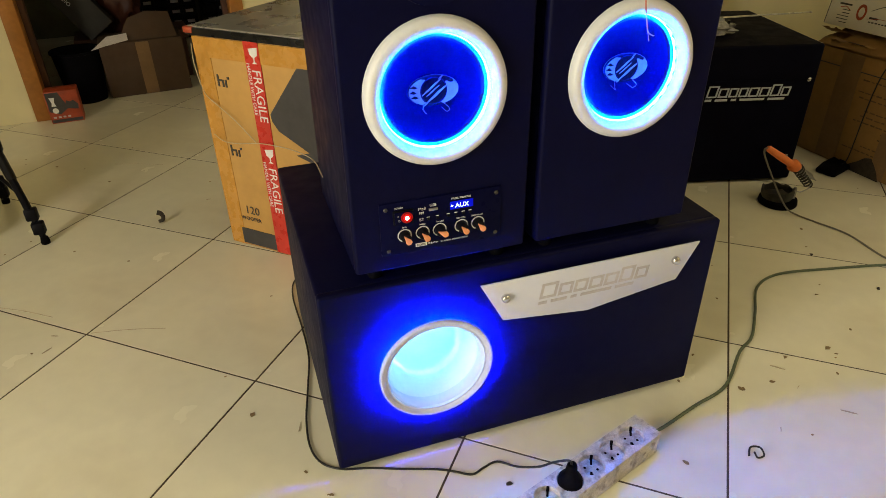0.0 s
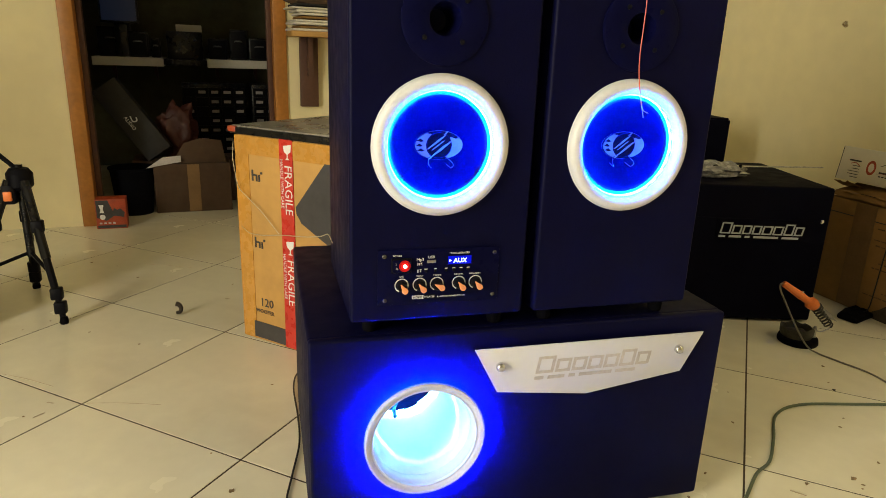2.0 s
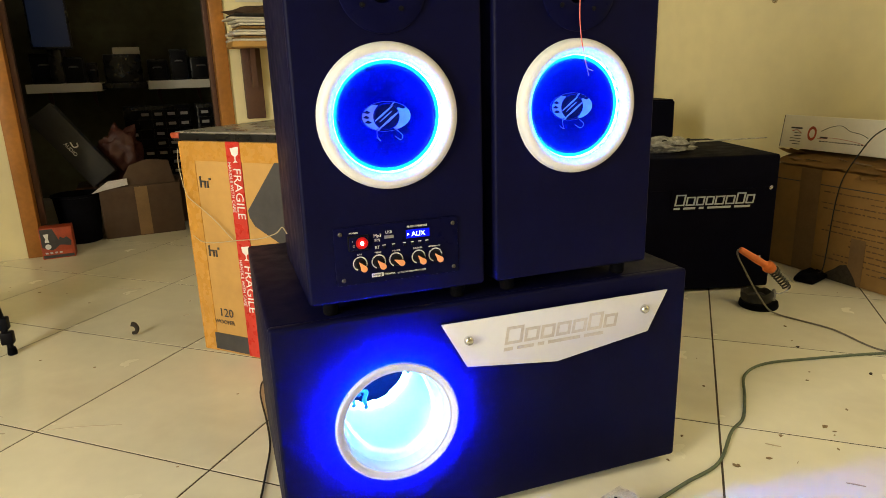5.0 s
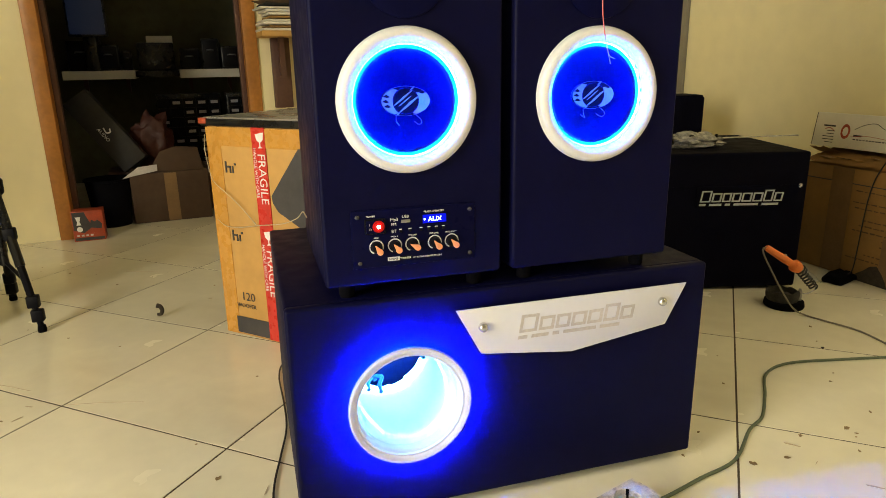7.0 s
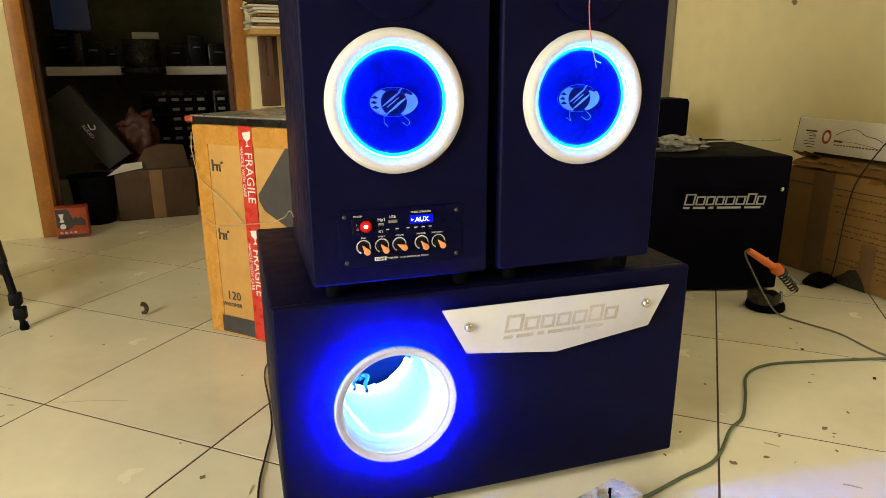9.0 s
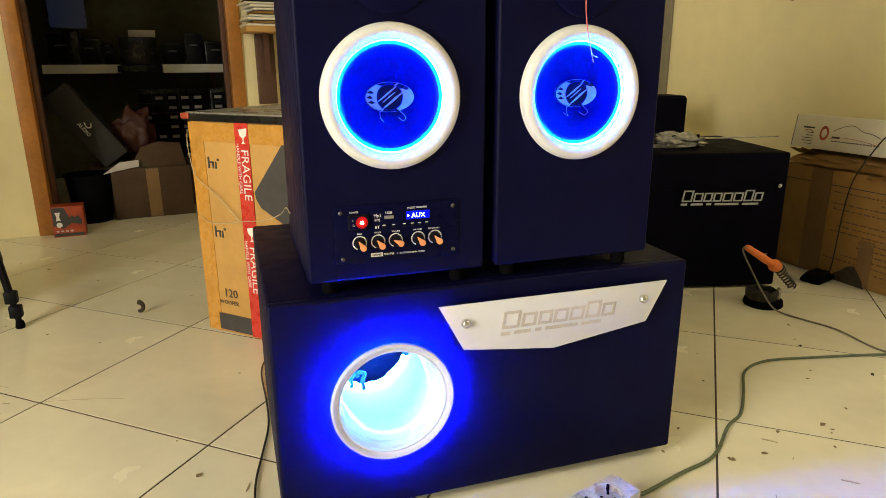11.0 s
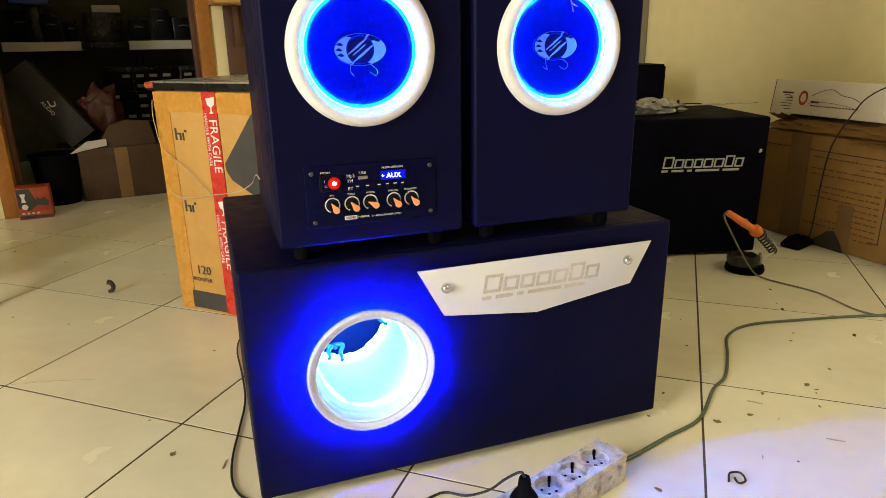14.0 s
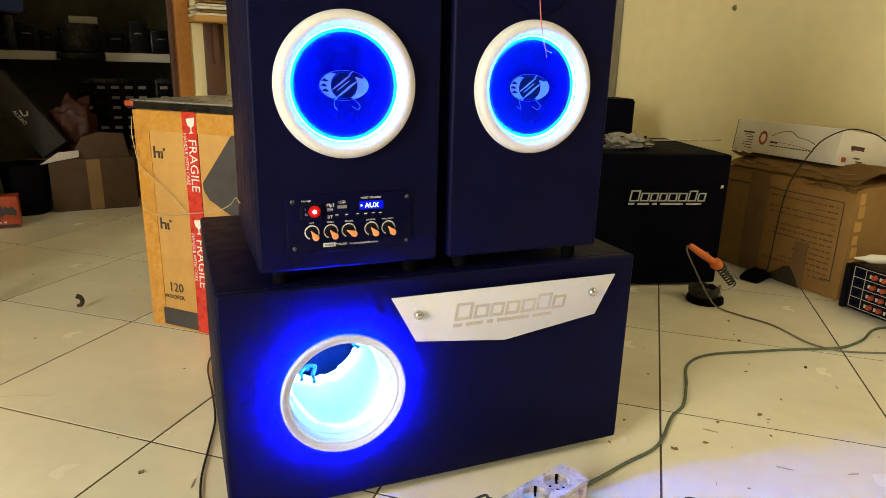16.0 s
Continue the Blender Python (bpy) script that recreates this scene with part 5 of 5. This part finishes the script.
b = disc([(0.012, 0), (0.011, -0.0015), (0.007, -0.001)], seg=11)
rng = random.Random(3)
for v in b.verts:
    v.co.x *= 1 + 0.5 * noise.noise(v.co * 300 + Vector((3, 1, 2)))
part("chip", moved(b, pose(U1, 1.101, 0.864, 0, 0, 90)), "card_old", chip)
part("screw", moved(disc([(0.004, 0), (0.004, -0.006), (0.002, -0.008)], seg=12), pose(U1, 1.101, 0.866, 0, 0, 90)), "steel", chip)


# ---- crumbs and scraps on the tiles ----
scrap = thing("curled_scrap", pose(-0.291, 0.985, 0, 0, 0, -18), "curled brown scrap lying on the floor", "scrap")
part("curl", tube([(-0.006, 0, 0.032), (0.002, 0.001, 0.029), (0.006, 0.002, 0.019), (0.003, 0, 0.009), (-0.006, 0, 0.0065)], 0.0068, 8, taper=0.0045), "scrap_dark", scrap)
loop = thing("black_twist", pose(0.637, -0.176, 0, 0, 0, 30), "small black curl of wire on the floor", "wire scrap")
part("curl", tube([(-0.012, 0.008, 0.003), (0.004, 0.012, 0.006), (0.012, 0.0, 0.007), (0.002, -0.01, 0.005), (-0.008, -0.004, 0.004), (0.0, 0.004, 0.004)], 0.0016, 6), "black_cable", loop)
rng = random.Random(17)
CRUMBS = (((0.717, -0.045, 1.0, 'f'), (0.951, -0.009, 1.0, 'f'), (0.953, -0.027, 0.5, 'f'), (0.855, -0.003, 0.7, 'f'), (0.819, -0.02, 1.5, 's'),
            (0.783, -0.048, 0.8, 'f'), (0.817, -0.075, 0.6, 's'), (0.911, -0.071, 0.5, 'f'), (0.85, -0.152, 1.5, 's'), (0.946, -0.203, 1.2, 's'),
            (0.713, -0.146, 0.7, 's'), (0.625, 0.01, 0.6, 'f'), (0.695, 0.062, 0.5, 'f'), (1.195, 0.022, 1.2, 's'), (-0.119, 0.185, 0.8, 'f'),
            (-0.046, 0.128, 1.3, 's'), (-0.02, -0.026, 0.6, 'f'), (0.07, -0.096, 0.7, 'f'), (0.242, -0.096, 1.0, 'd'), (0.522, -0.152, 0.9, 'f'),
            (-0.331, 0.04, 0.7, 'f'), (-0.266, 0.015, 0.5, 'f'), (-0.519, 0.5, 0.5, 'f'), (-0.491, 0.5, 1.2, 's'), (1.188, 0.273, 0.9, 'd'),
            (1.214, 0.111, 1.0, 'd'), (0.722, -0.046, 0.7, 'f'), (0.857, -0.001, 0.6, 's'), (-0.121, 0.185, 0.7, 'f'), (-0.171, 1.088, 0.8, 's'),
            (-0.484, 0.546, 1.2, 's'), (1.04, 0.022, 0.56, 'f'), (1.26, 0.38, 0.72, 'f'), (-0.05, 0.03, 0.64, 'f'), (-0.45, 1.32, 0.64, 'f'),
            (-0.62, 1.5, 0.8, 'f'), (0.2, -0.17, 0.48, 'f'), (0.86, 0.2, 0.56, 'f'), (1.07, 0.14, 0.56, 'f'), (0.3, -0.26, 0.72, 'f')))
for x, y, s, shape in CRUMBS:
    t = thing("crumb", pose(x, y, 0, 0, 0, rng.uniform(0, 180)), {"f": "small dried brown flake on a floor tile", "s": "thin brown splinter on a floor tile", "d": "dark curled flake on a floor tile"}[shape], "crumb", "crumbs on the floor")
    long, wide = (0.010, 0.0011) if shape == "s" else (0.0072, 0.0042)
    ring = [(s * long * rng.uniform(0.55, 1.1) * math.cos(q * math.pi / 4), s * wide * rng.uniform(0.5, 1.25) * math.sin(q * math.pi / 4)) for q in range(8)]
    b = prism(ring, 0, 0.0012)
    b.transform(pose(0, 0, 0.0016, -90 + rng.uniform(2, 10), 0, 0))
    part("flake", b, {"f": "debris", "s": "scuff", "d": "scrap_dark"}[shape], t)
rng = random.Random(31)
b = None
for k in range(90):
    x, y = rng.uniform(-1.1, 1.7), rng.uniform(-0.5, 1.9)
    if -0.02 < x < 0.65 and -0.02 < y < 0.46:
        continue
    s = rng.uniform(0.0008, 0.002)
    b = box(x - s * rng.uniform(1, 2.5), x + s, y - s, y + s * rng.uniform(0.6, 1.6), 0, s * 0.5, bm=b)
dust = part("floor_grit", b, "debris", None, "fine brown grit scattered on the floor tiles")
tagged(dust, category="grit", kind="stuff")
# long faint drag marks left on the tiles
for (x0, y0), (x1, y1) in (((-0.415, 0.532), (-0.27, 0.497)), ((-0.62, 0.70), (-0.50, 0.62)), ((-0.45, 1.46), (-0.3, 1.40))):
    m = thing("scuff_mark", pose(0, 0, 0), "faint brown scuff mark on a floor tile", "scuff mark", "scuffs on the floor")
    part("smear", tube([(x0, y0, -0.0007), ((x0 + x1) / 2, (y0 + y1) / 2 + 0.004, -0.0006), (x1, y1, -0.0009)], 0.0014, 5, 4), "scuff", m)


# ---- floor tiles, last ----
def clip(poly, u0, u1, v0, v1):
    for axis, lim, sign in ((0, u0, 1), (0, u1, -1), (1, v0, 1), (1, v1, -1)):
        out = []
        for i, p in enumerate(poly):
            q = poly[(i + 1) % len(poly)]
            a, b = sign * (p[axis] - lim), sign * (q[axis] - lim)
            if a >= 0:
                out.append(p)
            if (a >= 0) != (b >= 0):
                k = a / (a - b)
                out.append((p[0] + k * (q[0] - p[0]), p[1] + k * (q[1] - p[1])))
        poly = out
        if len(poly) < 3:
            return []
    return poly


def tile_mesh(poly):
    b = bmesh.new()
    n = len(poly)
    c = (sum(p[0] for p in poly) / n, sum(p[1] for p in poly) / n)
    low = [b.verts.new((x, y, -0.006)) for x, y in poly]
    mid = [b.verts.new((x, y, -0.0004)) for x, y in poly]
    inner = []
    for x, y in poly:
        d = math.hypot(x - c[0], y - c[1])
        k = 1 - 0.0004 / max(d, 0.01)
        inner.append(b.verts.new((c[0] + (x - c[0]) * k, c[1] + (y - c[1]) * k, 0)))
    for p, q in ((low, mid), (mid, inner)):
        for i in range(n):
            j = (i + 1) % n
            b.faces.new((p[i], p[j], q[j], q[i]))
    b.faces.new(inner)
    me = bpy.data.meshes.new("tile")
    b.to_mesh(me)
    b.free()
    me.materials.append(M["tile"])
    return me


SIDE, GAP, TURN = 0.4088, 0.0036, -39.33
node = Vector((-0.4240, 0.5310, 0))
whole = None
a, e = Vector((math.cos(radians(TURN)), math.sin(radians(TURN)), 0)), Vector((-math.sin(radians(TURN)), math.cos(radians(TURN)), 0))
h = SIDE / 2 - GAP / 2
for area_no, (u0, u1, v0, v1) in enumerate(((U0, U1, V0, V1), (-1.4, 1.0, V1 + 0.0005, B1))):
    for i in range(-14, 15):
        for j in range(-14, 15):
            c = node + a * (i + 0.5) * SIDE + e * (j + 0.5) * SIDE
            corners = [c + a * s * h + e * k * h for s, k in ((-1, -1), (1, -1), (1, 1), (-1, 1))]
            poly = [(p.dot(U), p.dot(V)) for p in corners]
            cut = clip(poly, u0, u1, v0, v1)
            if not cut:
                continue
            cc = (c.dot(U), c.dot(V))
            if len(cut) == 4 and all(math.hypot(p[0] - q[0], p[1] - q[1]) < 1e-6 for p, q in zip(cut, poly)):
                if whole is None:
                    whole = tile_mesh([(p[0] - cc[0], p[1] - cc[1]) for p in poly])
                ob = new("tile", whole)
            else:
                if max(p[0] for p in cut) - min(p[0] for p in cut) < 0.01 or max(p[1] for p in cut) - min(p[1] for p in cut) < 0.01:
                    continue
                ob = new("tile", tile_mesh([(p[0] - cc[0], p[1] - cc[1]) for p in cut]))
            ob.parent = floor
            ob.location = (cc[0], cc[1], 0)
